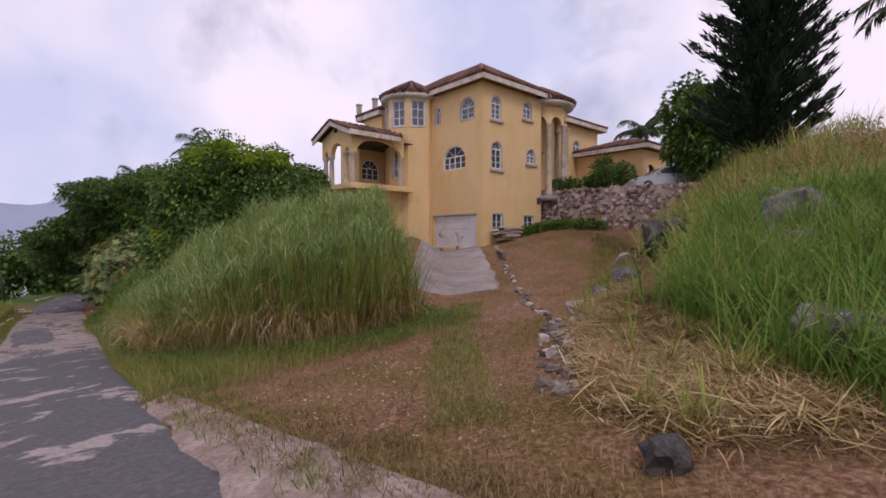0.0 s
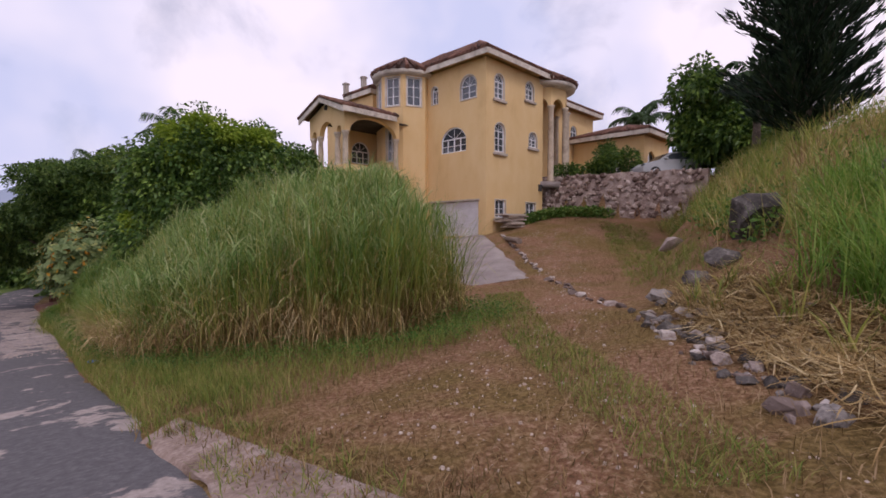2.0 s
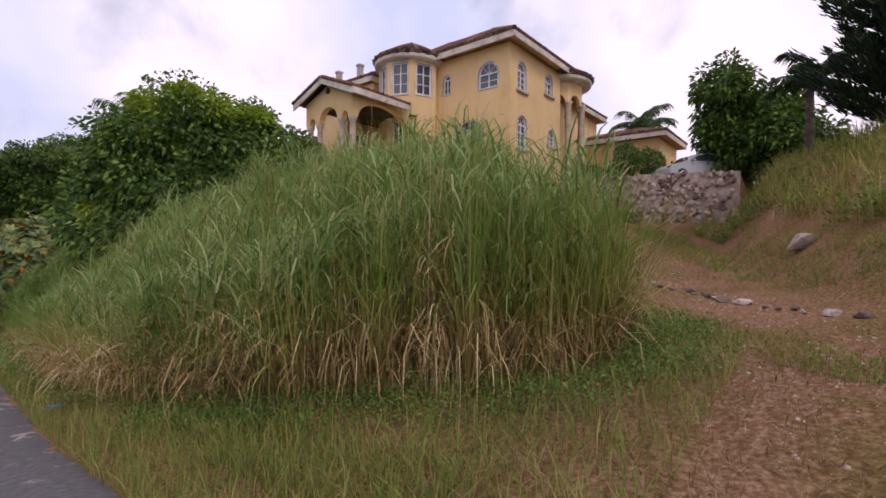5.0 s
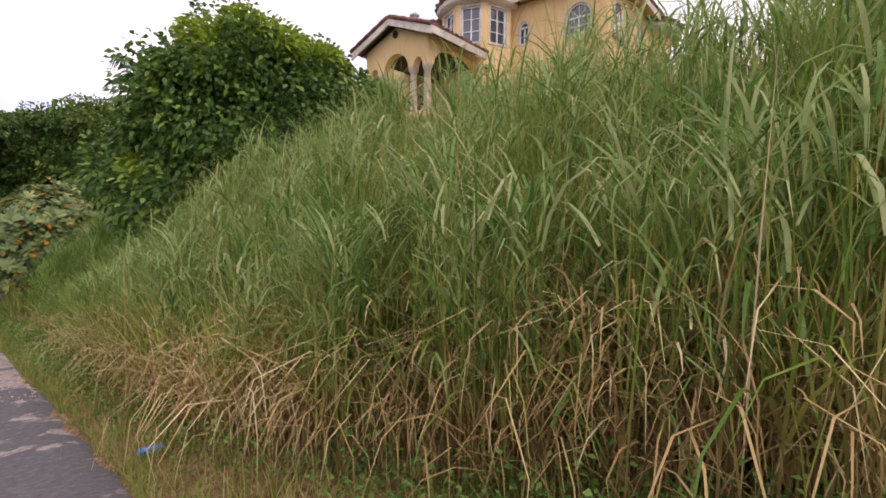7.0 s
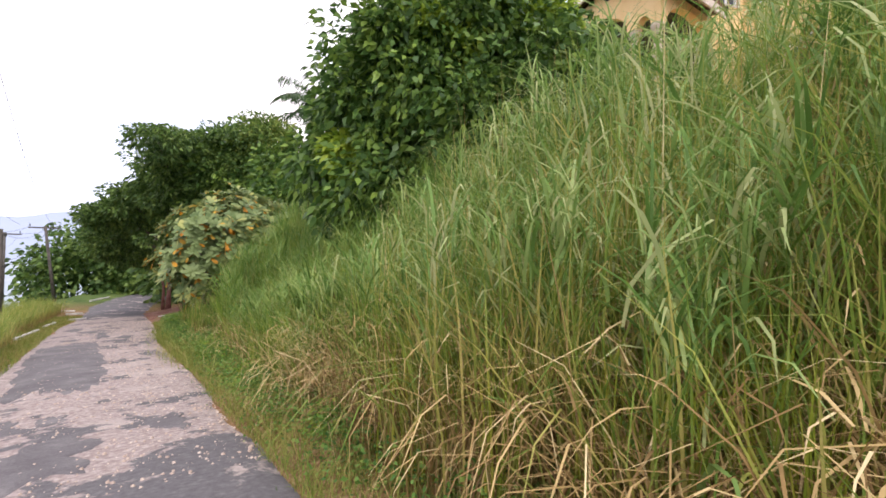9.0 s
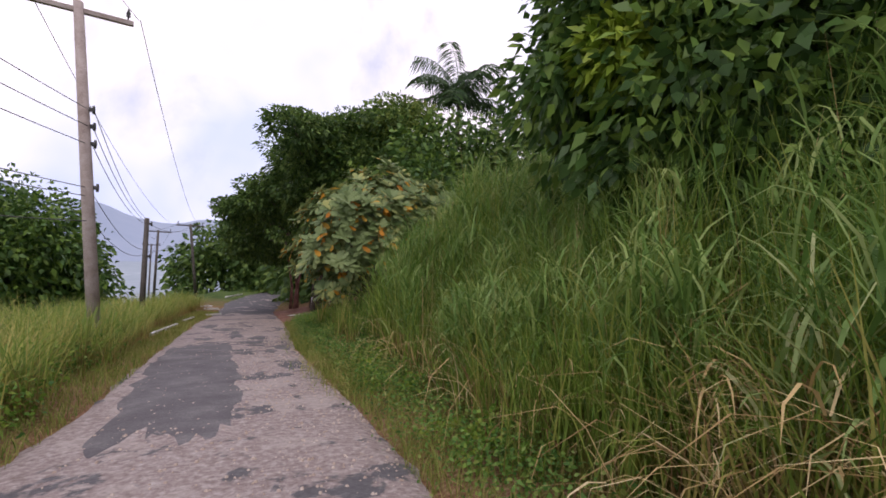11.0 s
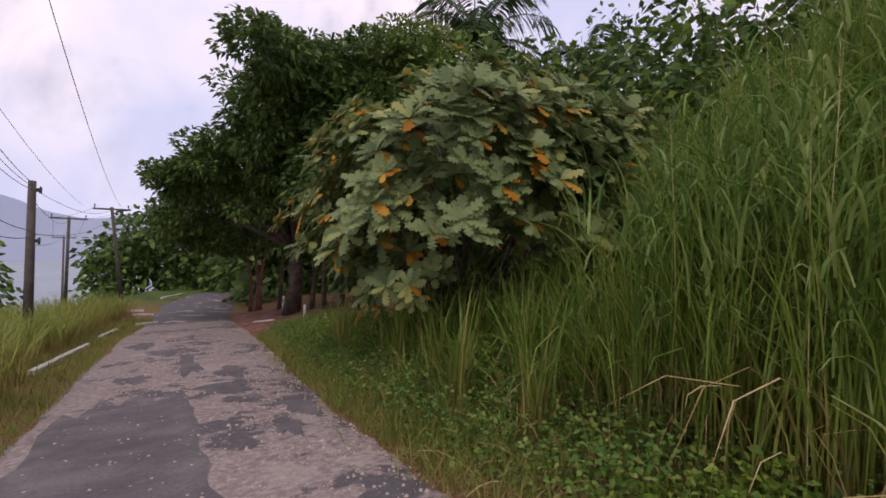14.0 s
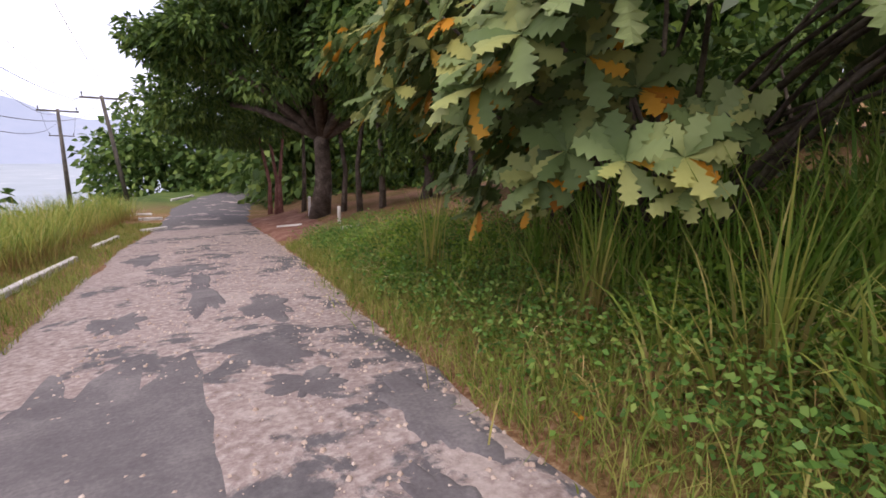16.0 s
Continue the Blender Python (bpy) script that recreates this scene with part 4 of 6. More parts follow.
def scatter(poly, n, line=None, reach=2.5, clump=0.0):
    """n points in a polygon, thicker near a line where one is given; clump: radius of tufts."""
    xs, ys = [p[0] for p in poly], [p[1] for p in poly]
    out = np.zeros((0, 2))
    while len(out) < n:
        p = np.stack([RNG.uniform(min(xs), max(xs), n * 2), RNG.uniform(min(ys), max(ys), n * 2)], 1)
        ok = in_poly(p[:, 0], p[:, 1], poly)
        if line:
            d = line_distance(p[:, 0], p[:, 1], line)
            ok &= RNG.uniform(0, 1, len(p)) < np.maximum(0.12, np.exp(-(d / reach) ** 2))
        out = np.concatenate([out, p[ok]])
    out = out[:n]
    if clump:
        tufts = out[RNG.integers(0, n, max(1, n // 22))]
        out = tufts[RNG.integers(0, len(tufts), n)] + RNG.normal(0, clump, (n, 2))
    return out


def blades(name, xy, h, width, lean, bend, material, label, category, seg=5, lift=0.0, base_z=None, scale=1.0):
    """Curved tapering blades: heights h, first lean and further bend in radians, each a (low, high) pair."""
    n = len(xy)
    H, T, B, W = (RNG.uniform(a[0], a[1], n) for a in (h, lean, bend, width))
    H = H * scale
    az = RNG.uniform(0, 2 * np.pi, n)
    z0 = land(xy[:, 0], xy[:, 1]) + lift if base_z is None else base_z
    p = np.stack([xy[:, 0], xy[:, 1], z0], 1)
    d = np.stack([np.cos(az), np.sin(az)], 1)
    tw = az + np.pi / 2 + RNG.uniform(-0.7, 0.7, n)
    side = np.stack([np.cos(tw), np.sin(tw), RNG.uniform(-0.2, 0.2, n)], 1)
    V, UV = [], []
    for s in range(seg + 1):
        k = s / seg
        w = (W * np.minimum(1, 0.55 + 1.6 * k) * (1 - k ** 2.2) + 0.0015)[:, None] * side / 2
        V += [p - w, p + w]
        UV += [np.stack([np.zeros(n), np.full(n, k)], 1), np.stack([np.ones(n), np.full(n, k)], 1)]
        th = T + B * (k + 0.5 / seg) ** 1.6
        p = p + (H / seg)[:, None] * np.stack([np.sin(th) * d[:, 0], np.sin(th) * d[:, 1], np.cos(th)], 1)
    V = np.stack(V, 1).reshape(-1, 3)
    UV = np.stack(UV, 1).reshape(-1, 2)
    m = 2 * (seg + 1)
    base = (np.arange(n) * m)[:, None, None]
    q = np.array([[2 * s, 2 * s + 1, 2 * s + 3, 2 * s + 2] for s in range(seg)])[None]
    ob = arrays_ob(name, V, (base + q).reshape(-1, 4), material, UV)
    return tagged(ob, label, category, "", "stuff")


def leaves(centres, dirs, length, width, material, name, parent=None, droop=0.25):
    """Pointed leaves, one bent diamond each."""
    n = len(centres)
    d = dirs / np.linalg.norm(dirs, axis=1, keepdims=True)
    r = RNG.normal(0, 1, (n, 3))
    s = np.cross(d, r)
    s /= np.linalg.norm(s, axis=1, keepdims=True) + 1e-9
    L = RNG.uniform(length[0], length[1], n)[:, None]
    W = RNG.uniform(width[0], width[1], n)[:, None]
    mid = centres + d * L * 0.45
    tip = centres + d * L - np.array([0, 0, 1.0]) * L * droop
    V = np.stack([centres, mid + s * W / 2, tip, mid - s * W / 2], 1).reshape(-1, 3)
    q = np.arange(n * 4).reshape(n, 4)
    return arrays_ob(name, V, q, material, None, parent)


def crown_points(blobs, n, sub=0.42, count=26, flat=1.0, inner=0.25, rng=None):
    """Points and outward directions on clumps spread over ellipsoids (x, y, z, rx, ry, rz)."""
    rng = rng or RNG
    P, D = [], []
    tot = sum(b[3] * b[4] + b[4] * b[5] + b[3] * b[5] for b in blobs)
    for x, y, z, rx, ry, rz in blobs:
        share = int(n * (rx * ry + ry * rz + rx * rz) / tot)
        c = rng.normal(0, 1, (count, 3))
        c /= np.linalg.norm(c, axis=1, keepdims=True)
        c *= rng.uniform(0.55, 0.95, (count, 1))
        rad = sub * rng.uniform(0.6, 1.25, count)
        pick = rng.integers(0, count, share)
        v = rng.normal(0, 1, (share, 3))
        v /= np.linalg.norm(v, axis=1, keepdims=True)
        rr = np.where(rng.uniform(0, 1, share) < inner, rng.uniform(0.2, 0.85, share), rng.uniform(0.82, 1.08, share))
        u = c[pick] + v * (rad[pick] * rr)[:, None] * np.array([1, 1, flat])
        P.append(np.array([x, y, z]) + u * np.array([rx, ry, rz]))
        D.append(u * 0.6 + v * 0.6)
    return np.concatenate(P), np.concatenate(D)


def tree(name, x, y, label, category, trunk_h, trunk_r, blobs, n, size, material, width=None, droop=0.6, lean=(0, 0), sub=0.42, count=26, flat=0.8, bark=None, inner=0.25, group=""):
    """A trunk with limbs that reach into clumps of leaves."""
    z = float(land(x, y)) - 0.1
    t = root(name, x, y, z, label, category, group)
    top = Vector((lean[0], lean[1], trunk_h))
    part("trunk", tube_bm([(0, 0, 0), top * 0.35 + Vector((0.1, -0.05, 0)), top * 0.7, top], [trunk_r * 1.35, trunk_r, trunk_r * 0.85, trunk_r * 0.7], 10), bark or BARK, t)
    for b in blobs:
        e = Vector((b[0] - x, b[1] - y, b[2] - z))
        mid = top.lerp(e, 0.5) + Vector((0.2, 0.15, -0.2))
        part("limb", tube_bm([top * 0.75, mid, e], [trunk_r * 0.6, trunk_r * 0.4, trunk_r * 0.15], 7), bark or BARK, t)
    P, D = crown_points(blobs, n, sub, count, flat, inner)
    D = D + np.array([0, 0, -droop]) + RNG.normal(0, 0.45, D.shape)
    cr = leaves(P - np.array([x, y, z]), D, size, width or (size[0] * 0.35, size[1] * 0.45), material, "crown", t)
    return t


# ---------------------------------------------------------------- trees
vt = tree("tree", -10.8, 7.0, "dense tree smothered in dark glossy vine leaves", "tree", 3.0, 0.24, [(-10.4, 6.7, 4.3, 2.9, 2.9, 2.7), (-12.0, 5.6, 3.6, 2.0, 2.0, 2.3), (-8.4, 5.9, 4.2, 2.2, 2.1, 2.5), (-10.9, 7.7, 3.6, 2.4, 2.0, 2.7), (-13.2, 6.6, 2.4, 1.4, 1.6, 2.2), (-10.6, 4.6, 2.4, 2.4, 1.8, 2.4), (-7.8, 5.2, 4.4, 1.4, 1.4, 1.5), (-10.0, 4.2, 3.6, 1.7, 1.3, 1.9), (-13.0, 5.6, 1.2, 1.3, 1.4, 1.6)], 105000, (0.14, 0.25), VINE, (0.09, 0.15), 0.6, (0, 0), 0.4, 30, 0.85, None, 0.4)
# yellower leaves on the crown's top and left; sunlit look is coloured in
P, D = crown_points([(-13.5, 6.0, 3.2, 0.9, 1.2, 1.5), (-12.3, 5.3, 4.7, 0.9, 0.8, 0.8), (-11.2, 5.6, 6.0, 1.4, 1.2, 0.9), (-9.6, 5.4, 5.9, 1.2, 1.0, 0.7)], 13000, 0.5, 9, 0.8, 0.4)
leaves(P - np.array(vt.location), D + RNG.normal(0, 0.4, D.shape), (0.17, 0.3), (0.08, 0.13), BRIGHT, "bright_foliage", vt)["label"] = "bright yellow-green leaves, sunlit look put into their colour"

ft = tree("tree", -12.9, 31.5, "broad dark tree leaning over the lane with layered foliage", "tree", 4.2, 0.32, [(-12.6, 28.5, 4.6, 3.4, 3.6, 3.0), (-14.8, 27.5, 4.1, 1.9, 2.4, 2.4), (-14.4, 25.6, 5.3, 1.7, 1.9, 1.5), (-15.5, 24.4, 5.5, 1.3, 1.5, 1.0), (-14.4, 31.0, 2.4, 3.4, 3.8, 2.6), (-17.5, 31.2, 2.1, 1.4, 1.6, 0.9), (-16.2, 30.4, 2.8, 1.6, 2.0, 1.4), (-12.0, 25.0, 2.6, 2.5, 2.5, 3.0), (-15.4, 36.0, 1.2, 3.2, 3.4, 2.4), (-11.0, 33.0, 4.0, 3.4, 3.4, 4.0), (-17.0, 35.0, 0.8, 1.8, 2.0, 1.5), (-10.6, 28.0, 0.6, 2.4, 3.4, 2.6), (-12.3, 27.5, 5.6, 2.7, 2.7, 2.0), (-11.5, 25.5, 5.0, 2.6, 2.6, 2.2)], 105000, (0.16, 0.32), DARKLEAF, (0.08, 0.13), 0.1, (0.0, -1.0), 0.3, 40, 0.55)
for i, (dx, dy) in enumerate(((-0.5, 5.0), (0.2, 3.4), (0.4, 1.6), (-0.8, 6.2), (-0.6, 5.7), (0.7, -0.9), (0.9, -2.2), (1.2, -3.6))):
    zz = float(land(-12.9 + dx, 31.5 + dy)) - ft.location.z
    part("stem", tube_bm([(dx, dy, zz - 0.1), (dx + random.uniform(-0.15, 0.15), dy, zz + 1.6), (dx + random.uniform(-0.4, 0.4), dy + random.uniform(-0.3, 0.3), zz + 4.2)], [0.13, 0.09, 0.06], 7), REDBARK if i in (3, 4, 0) else BARK, ft)
back = [(-5.2, 15.5, 2.6, 3.2, 5.9), (-3.4, 21.5, 3.0, 4.0, 7.6), (-8.2, 23.5, 2.4, 3.4, 7.0), (-9.8, 20.2, 1.8, 2.6, 3.8), (-6.4, 11.6, 2.0, 2.4, 4.0), (-10.4, 27.2, 2.4, 3.4, 7.6)]
for x, y, th, r, top in back:
    zc = top - r * 0.8
    tree("tree", x, y, "leafy green hillside tree", "tree", th, 0.16, [(x, y, zc, r, r, r * 0.85), (x - r * 0.4, y - r * 0.5, zc - r * 0.5, r * 0.75, r * 0.75, r * 0.7), (x + r * 0.5, y, zc - r * 0.7, r * 0.7, r * 0.7, r * 0.8)], 12000, (0.24, 0.44), random.choice((DARKLEAF, VINE)), (0.14, 0.24), 0.4, (0, 0), 0.38, 48, 0.8, None, 0.25, "hillside trees")
tree("tree", -10.1, 25.0, "light green tree beside the darker lane tree", "tree", 3.2, 0.15, [(-10.2, 25.0, 6.5, 1.7, 1.7, 1.5), (-9.5, 24.6, 4.6, 1.9, 1.9, 1.8)], 11000, (0.16, 0.3), MIDLEAF, (0.08, 0.13), 0.4)
far_trees = [(-17.5, 66, 5.5, 3.2), (-9.5, 62, 6, 3.5), (-4, 56, 6.5, 5), (-29.5, 38, 4.0, 2.9), (-34, 34, 5.0, 3.6), (-31, 42, 4.0, 2.2), (-38, 40, 5.5, 4.5), (-3, 42, 5, 5.5), (-8, 46, 5, 5.0)]
for x, y, r, top in far_trees:
    z0 = float(land(x, y))
    zc = top - r * 0.75
    tree("tree", x, y, "distant leafy green tree", "tree", max(1.0, zc - z0), 0.2, [(x, y, zc, r, r, r * 0.8), (x - r * 0.5, y - r * 0.3, zc - r * 0.6, r * 0.8, r * 0.8, r * 0.9), (x + r * 0.5, y - r * 0.2, zc - r * 0.7, r * 0.8, r * 0.8, r * 0.9)], 8500 if y > 44 else 13000, (0.45, 0.8) if y > 44 else (0.28, 0.5), DARKLEAF if y > 44 else VINE, (0.32, 0.52) if y > 44 else (0.18, 0.3), 0.3, (0, 0), 0.42, 60, 0.8, None, 0.35, "trees beyond the lane")
tree("tree", 11.6, -8.4, "dark round-headed broadleaf tree on the terrace", "tree", 2.6, 0.25, [(10.7, -7.5, 9.5, 1.6, 1.5, 2.0), (11.4, -9.2, 9.0, 1.5, 1.6, 1.7), (11.3, -9.6, 7.0, 2.0, 2.2, 1.9), (11.2, -7.3, 8.0, 1.6, 1.3, 1.6), (12.0, -8.4, 6.9, 2.4, 2.2, 2.0), (10.8, -10.6, 6.2, 1.6, 1.8, 1.4)], 24000, (0.22, 0.42), VINE, (0.12, 0.2), 0.5, (0, 0), 0.42, 22, 0.85, None, 0.35)


def conifer(x, y, height, spread, seed):
    rng = np.random.default_rng(seed)
    z = float(land(x, y)) - 0.1
    t = root("conifer", x, y, z, "tall dark conifer with tiered drooping branches", "tree")
    part("trunk", tube_bm([(0, 0, 0), (0.05, 0, height * 0.5), (0, 0, height)], [0.26, 0.16, 0.03], 9), BARK, t)
    C, D = [], []
    limb = bpy.data.meshes.new("branch")
    lb = tube_bm([(0, 0, 0), (0.5, 0, 0.2), (1, 0, 0.55)], [0.022, 0.014, 0.006], 4)
    lb.to_mesh(limb)
    lb.free()
    limb.materials.append(BARK)
    for lv in range(int(height / 0.3)):
        hz = 0.3 + lv * 0.3
        L = spread * max(0.0, 1 - hz / (height + 0.5)) ** 0.8 * rng.uniform(0.65, 1.12) + 0.15
        a0 = rng.uniform(0, 6.28)
        for k in range(6):
            a = a0 + k * math.pi / 3 + rng.uniform(-0.2, 0.2)
            l2 = L * rng.uniform(0.7, 1.1)
            e = np.array([math.cos(a), math.sin(a), 0.0])
            bo = new("branch", limb)
            bo.parent = t
            bo.matrix_local = pose(0, 0, hz, 0, 0, math.degrees(a)) @ Matrix.Diagonal((l2, 1, l2, 1))
            m = int(40 + 130 * l2 / spread)
            s = rng.uniform(0.12, 1.0, m)[:, None]
            C.append(np.array([0, 0, hz]) + e * l2 * s + np.array([0, 0, 0.55]) * l2 * s ** 1.5 + rng.normal(0, 0.07, (m, 3)))
            sidew = np.stack([-math.sin(a) * rng.normal(0, 1, m), math.cos(a) * rng.normal(0, 1, m), rng.normal(0.35, 0.25, m)], 1)
            D.append(e * 0.9 + np.array([0, 0, 0.55]) + sidew * 0.5)
    leaves(np.concatenate(C), np.concatenate(D), (0.22, 0.45), (0.05, 0.09), NEEDLE, "crown", t, -0.1)


conifer(1.5, -13.4, 15.5, 2.3, 3)


def palm(x, y, crown_z, n=13, length=2.6, label="tall green palm with arching fronds", lean=0.3):
    z = float(land(x, y)) - 0.1
    h = crown_z - z
    t = root("palm", x, y, z, label, "palm", "palms")
    part("trunk", tube_bm([(0, 0, 0), (lean * 0.4, 0, h * 0.5), (lean, 0, h)], [0.2, 0.15, 0.13], 10), BARK, t)
    for k in range(n):
        a = 2 * math.pi * k / n + RNG.uniform(-0.2, 0.2)
        up = RNG.uniform(0.15, 1.4)
        pts, p = [], np.array([lean, 0.0, h])
        for s in range(11):
            th = up - 1.5 * (s / 10) ** 1.6
            pts.append(p.copy())
            p = p + length / 10 * np.array([math.cos(a) * math.cos(th), math.sin(a) * math.cos(th), math.sin(th)])
        fr = part("frond", tube_bm(pts, [0.035 * (1 - i / 11) + 0.006 for i in range(11)], 5), PALMLEAF, t)
        pts = np.array(pts)
        ks = np.linspace(0.6, 9.8, 70)
        base = np.stack([np.interp(ks, range(11), pts[:, i]) for i in range(3)], 1)
        side = np.array([-math.sin(a), math.cos(a), 0])
        C = np.concatenate([base, base])
        fwd = np.array([math.cos(a), math.sin(a), 0]) * 0.45
        D = np.concatenate([side + fwd + RNG.normal(0, 0.1, (70, 3)), -side + fwd + RNG.normal(0, 0.1, (70, 3))]) + np.array([0, 0, -0.5])
        leaves(C, D, (length * 0.2, length * 0.32), (0.05, 0.09), PALMLEAF, "foliage", fr, 0.3)
    return t


palm(-6.2, 27.0, 9.2, 15, 3.8)
palm(19.5, -0.7, 10.8, 12, 2.6)
palm(-5.0, 13.4, 5.6, 12, 2.8)
palm(-9.0, 46.0, 8.5, 12, 3.2)
palm(-1.5, 24.0, 7.4, 12, 3.0)
palm(6.5, -17.5, 11.4, 11, 2.4)
palm(5.9, -11.2, 8.4, 11, 1.8)

# ---------------------------------------------------------------- the lobed-leaf shrub beside the lane
lobes = [0.04, 0.12, 0.42, 0.27, 0.66, 0.38, 0.84, 0.44, 0.78, 0.34, 0.46, 0.0]
LV, LQ = [], []
for i, w in enumerate(lobes):
    k = i / (len(lobes) - 1)
    fwd = 0.09 if w >= 0.3 else -0.02
    zz = 0.16 * k - 0.28 * k * k
    LV += [(k, 0, zz), (k + fwd, w * 0.31, zz + 0.05 - 0.1 * w), (k + fwd, -w * 0.31, zz + 0.05 - 0.1 * w)]
for i in range(len(lobes) - 1):
    a, b = 3 * i, 3 * i + 3
    LQ += [(a, b, b + 1, a + 1), (b, a, a + 2, b + 2)]
LV, LQ = np.array(LV), np.array(LQ)
bx, by, bz = -13.75, 16.45, 0.2
shrub = root("shrub", bx, by, float(land(bx, by)) - 0.05, "large shrub with lobed grey-green leaves, some withered orange", "shrub")
gz0 = shrub.location.z
ros = []
while len(ros) < 690:
    v = RNG.normal(0, 1, 3)
    v /= np.linalg.norm(v)
    if v[2] < (-0.85 if v[1] > 0.0 else (-0.7 if v[0] < -0.25 and v[1] > -0.6 else -0.42)) or v[0] > 0.75:
        continue
    w = 1 + 0.2 * noise.noise(Vector(v * 2.2)) + RNG.uniform(-0.3, 0.04)
    square = (np.hypot(v[0], v[1]) ** 4 / (v[0] ** 4 + v[1] ** 4 + 1e-9)) ** 0.25
    ros.append((np.array([bx, by, bz]) + v * np.array([2.25 * square, 3.2 * square, 2.2]) * w, v))
for _ in range(110):
    v = np.array([RNG.uniform(-0.7, 0.5), -1.0, RNG.uniform(-0.2, 0.7)])
    ros.append((np.array([RNG.uniform(-15.7, -12.5), RNG.uniform(13.15, 13.9), RNG.uniform(-0.75, 1.3)]), v / np.linalg.norm(v)))
mats, orange = [], []
for c, v in ros:
    axis = Vector(v * np.array([0.8, 0.8, 0.5])) + Vector((0, 0, 0.75))
    q = axis.to_track_quat("Z", "Y")
    L0 = RNG.uniform(0.22, 0.4)
    for k in range(11):
        tilt = RNG.uniform(8, 45) if k < 8 else RNG.uniform(-25, 15)
        m = Matrix.LocRotScale(Vector(c), q, None) @ pose(0, 0, 0, 0, -tilt, 37 * k + RNG.uniform(-15, 15)) @ Matrix.Diagonal((L0 * RNG.uniform(0.75, 1.1),) * 3 + (1,))
        is_orange = k >= 8 and RNG.uniform() < 0.22
        (orange if is_orange else mats).append(m)
for i, (c, v) in enumerate(ros):
    if i % 17 == 0:
        e = Vector(c) - shrub.location
        s = Vector((RNG.uniform(-0.2, 0.7), RNG.uniform(-0.9, 0.9), 0))
        part("stem", tube_bm([s, s.lerp(e, 0.5) + Vector((0.2, 0, 0.4)), e], [0.04, 0.025, 0.01], 6), BARK, shrub)
inv = Matrix.Translation(-shrub.location)
mats.sort(key=lambda m: (m.translation - Vector((-17.6, 12.6, -0.8))).length)
leaf_me = bpy.data.meshes.new("leaf")
leaf_me.from_pydata([tuple(p) for p in LV], [], [tuple(int(j) for j in f) for f in LQ])
leaf_me.materials.append(LOBED)
for m in mats[:280]:
    o = new("leaf", leaf_me)
    o.parent = shrub
    o.matrix_local = inv @ m


def joined(name, ms, material):
    A = np.array([np.array(inv @ m) for m in ms])
    V = np.einsum("nij,vj->nvi", A[:, :3, :3], LV) + A[:, None, :3, 3]
    q = (np.arange(len(ms)) * len(LV))[:, None, None] + LQ[None]
    ob = arrays_ob(name, V.reshape(-1, 3), q.reshape(-1, 4), material, None, shrub)
    ob["kind"] = "stuff"
    return ob


joined("leaves", mats[280:], LOBED)
joined("withered_leaves", orange, ORANGE)["label"] = "orange withered leaves"

hedge = root("shrub", -11.0, 16.2, float(land(-11.0, 16.2)), "dark leafy undergrowth behind the lobed shrub", "shrub")
for dx, dy in ((0.0, 0.0), (-0.4, -2.2), (0.3, 2.4), (-0.2, 4.2)):
    part("stem", tube_bm([(dx, dy, -0.1), (dx + 0.1, dy, 0.6), (dx - 0.1, dy + 0.2, 1.5)], [0.05, 0.035, 0.015], 6), BARK, hedge)
P, D = crown_points([(-0.2, 0.0, 0.7, 1.5, 3.6, 1.4), (-0.5, -2.6, 0.4, 1.2, 1.5, 1.0), (0.0, 3.2, 0.6, 1.4, 2.0, 1.3)], 16000, 0.4, 24)
leaves(P, D + RNG.normal(0, 0.4, D.shape), (0.12, 0.24), (0.06, 0.1), DARKLEAF, "foliage", hedge)

# ---------------------------------------------------------------- grass
TALL = [(-16.35, -3.2), (-15.75, -7.1), (-14.8, -8.8), (-13.5, -9.75), (-11.8, -9.6), (-10.8, -7.4), (-9.8, -5.2), (-5.4, 0.8), (-4.2, 4.0), (-4.6, 8), (-9, 11), (-12.2, 12.2), (-15.0, 12.2), (-15.5, 8), (-15.9, 2)]
ROADSIDE = [(-15.0, 12.2), (-15.5, 8), (-15.9, 2), (-16.35, -3.2), (-15.75, -7.1), (-14.8, -8.8), (-13.5, -9.75), (-11.8, -9.6), (-10.8, -7.4), (-9.8, -5.2), (-5.4, 0.8), (-4.2, 4.0)]
EDGE = ROADSIDE[:5]


def clumps(q):
    """Taller and shorter tussocks."""
    return np.array([1.0 + 0.26 * noise.noise(Vector((a * 0.9, b * 0.9, 4.0))) + 0.22 * noise.noise(Vector((a * 2.6, b * 2.6, 9.0))) for a, b in q])


def stature(q):
    """Grass stands lower towards the lane and where the bank runs out to the north."""
    return (0.72 + 0.28 * step(0.0, 1.8, line_distance(q[:, 0], q[:, 1], EDGE))) * (1.04 - 0.23 * step(1, 7, q[:, 1]) + 0.42 * step(8.0, 11.0, q[:, 1])) * clumps(q)


def north(q):
    """Where the bank is deep green rather than straw-coloured, going north along the lane."""
    return np.array([b + 3.0 * noise.noise(Vector((a * 0.6, b * 0.6, 2.0))) for a, b in q]) > 3.2


def bank_grass(count, reach, clump, h, width, lean, bend, label, seg):
    q = scatter(TALL, count, ROADSIDE, reach, clump)
    far = north(q)
    for sel, mat in ((q[~far], GRASS), (q[far], DEEPGRASS)):
        blades("tall_grass", sel, h, width, lean, bend, mat, label, "grass", seg, scale=stature(sel))
    return q


def dry_bank(count, reach, clump):
    q = scatter(TALL, count, ROADSIDE, reach, clump)
    return q[~north(q) | (RNG.uniform(0, 1, len(q)) < 0.1)]


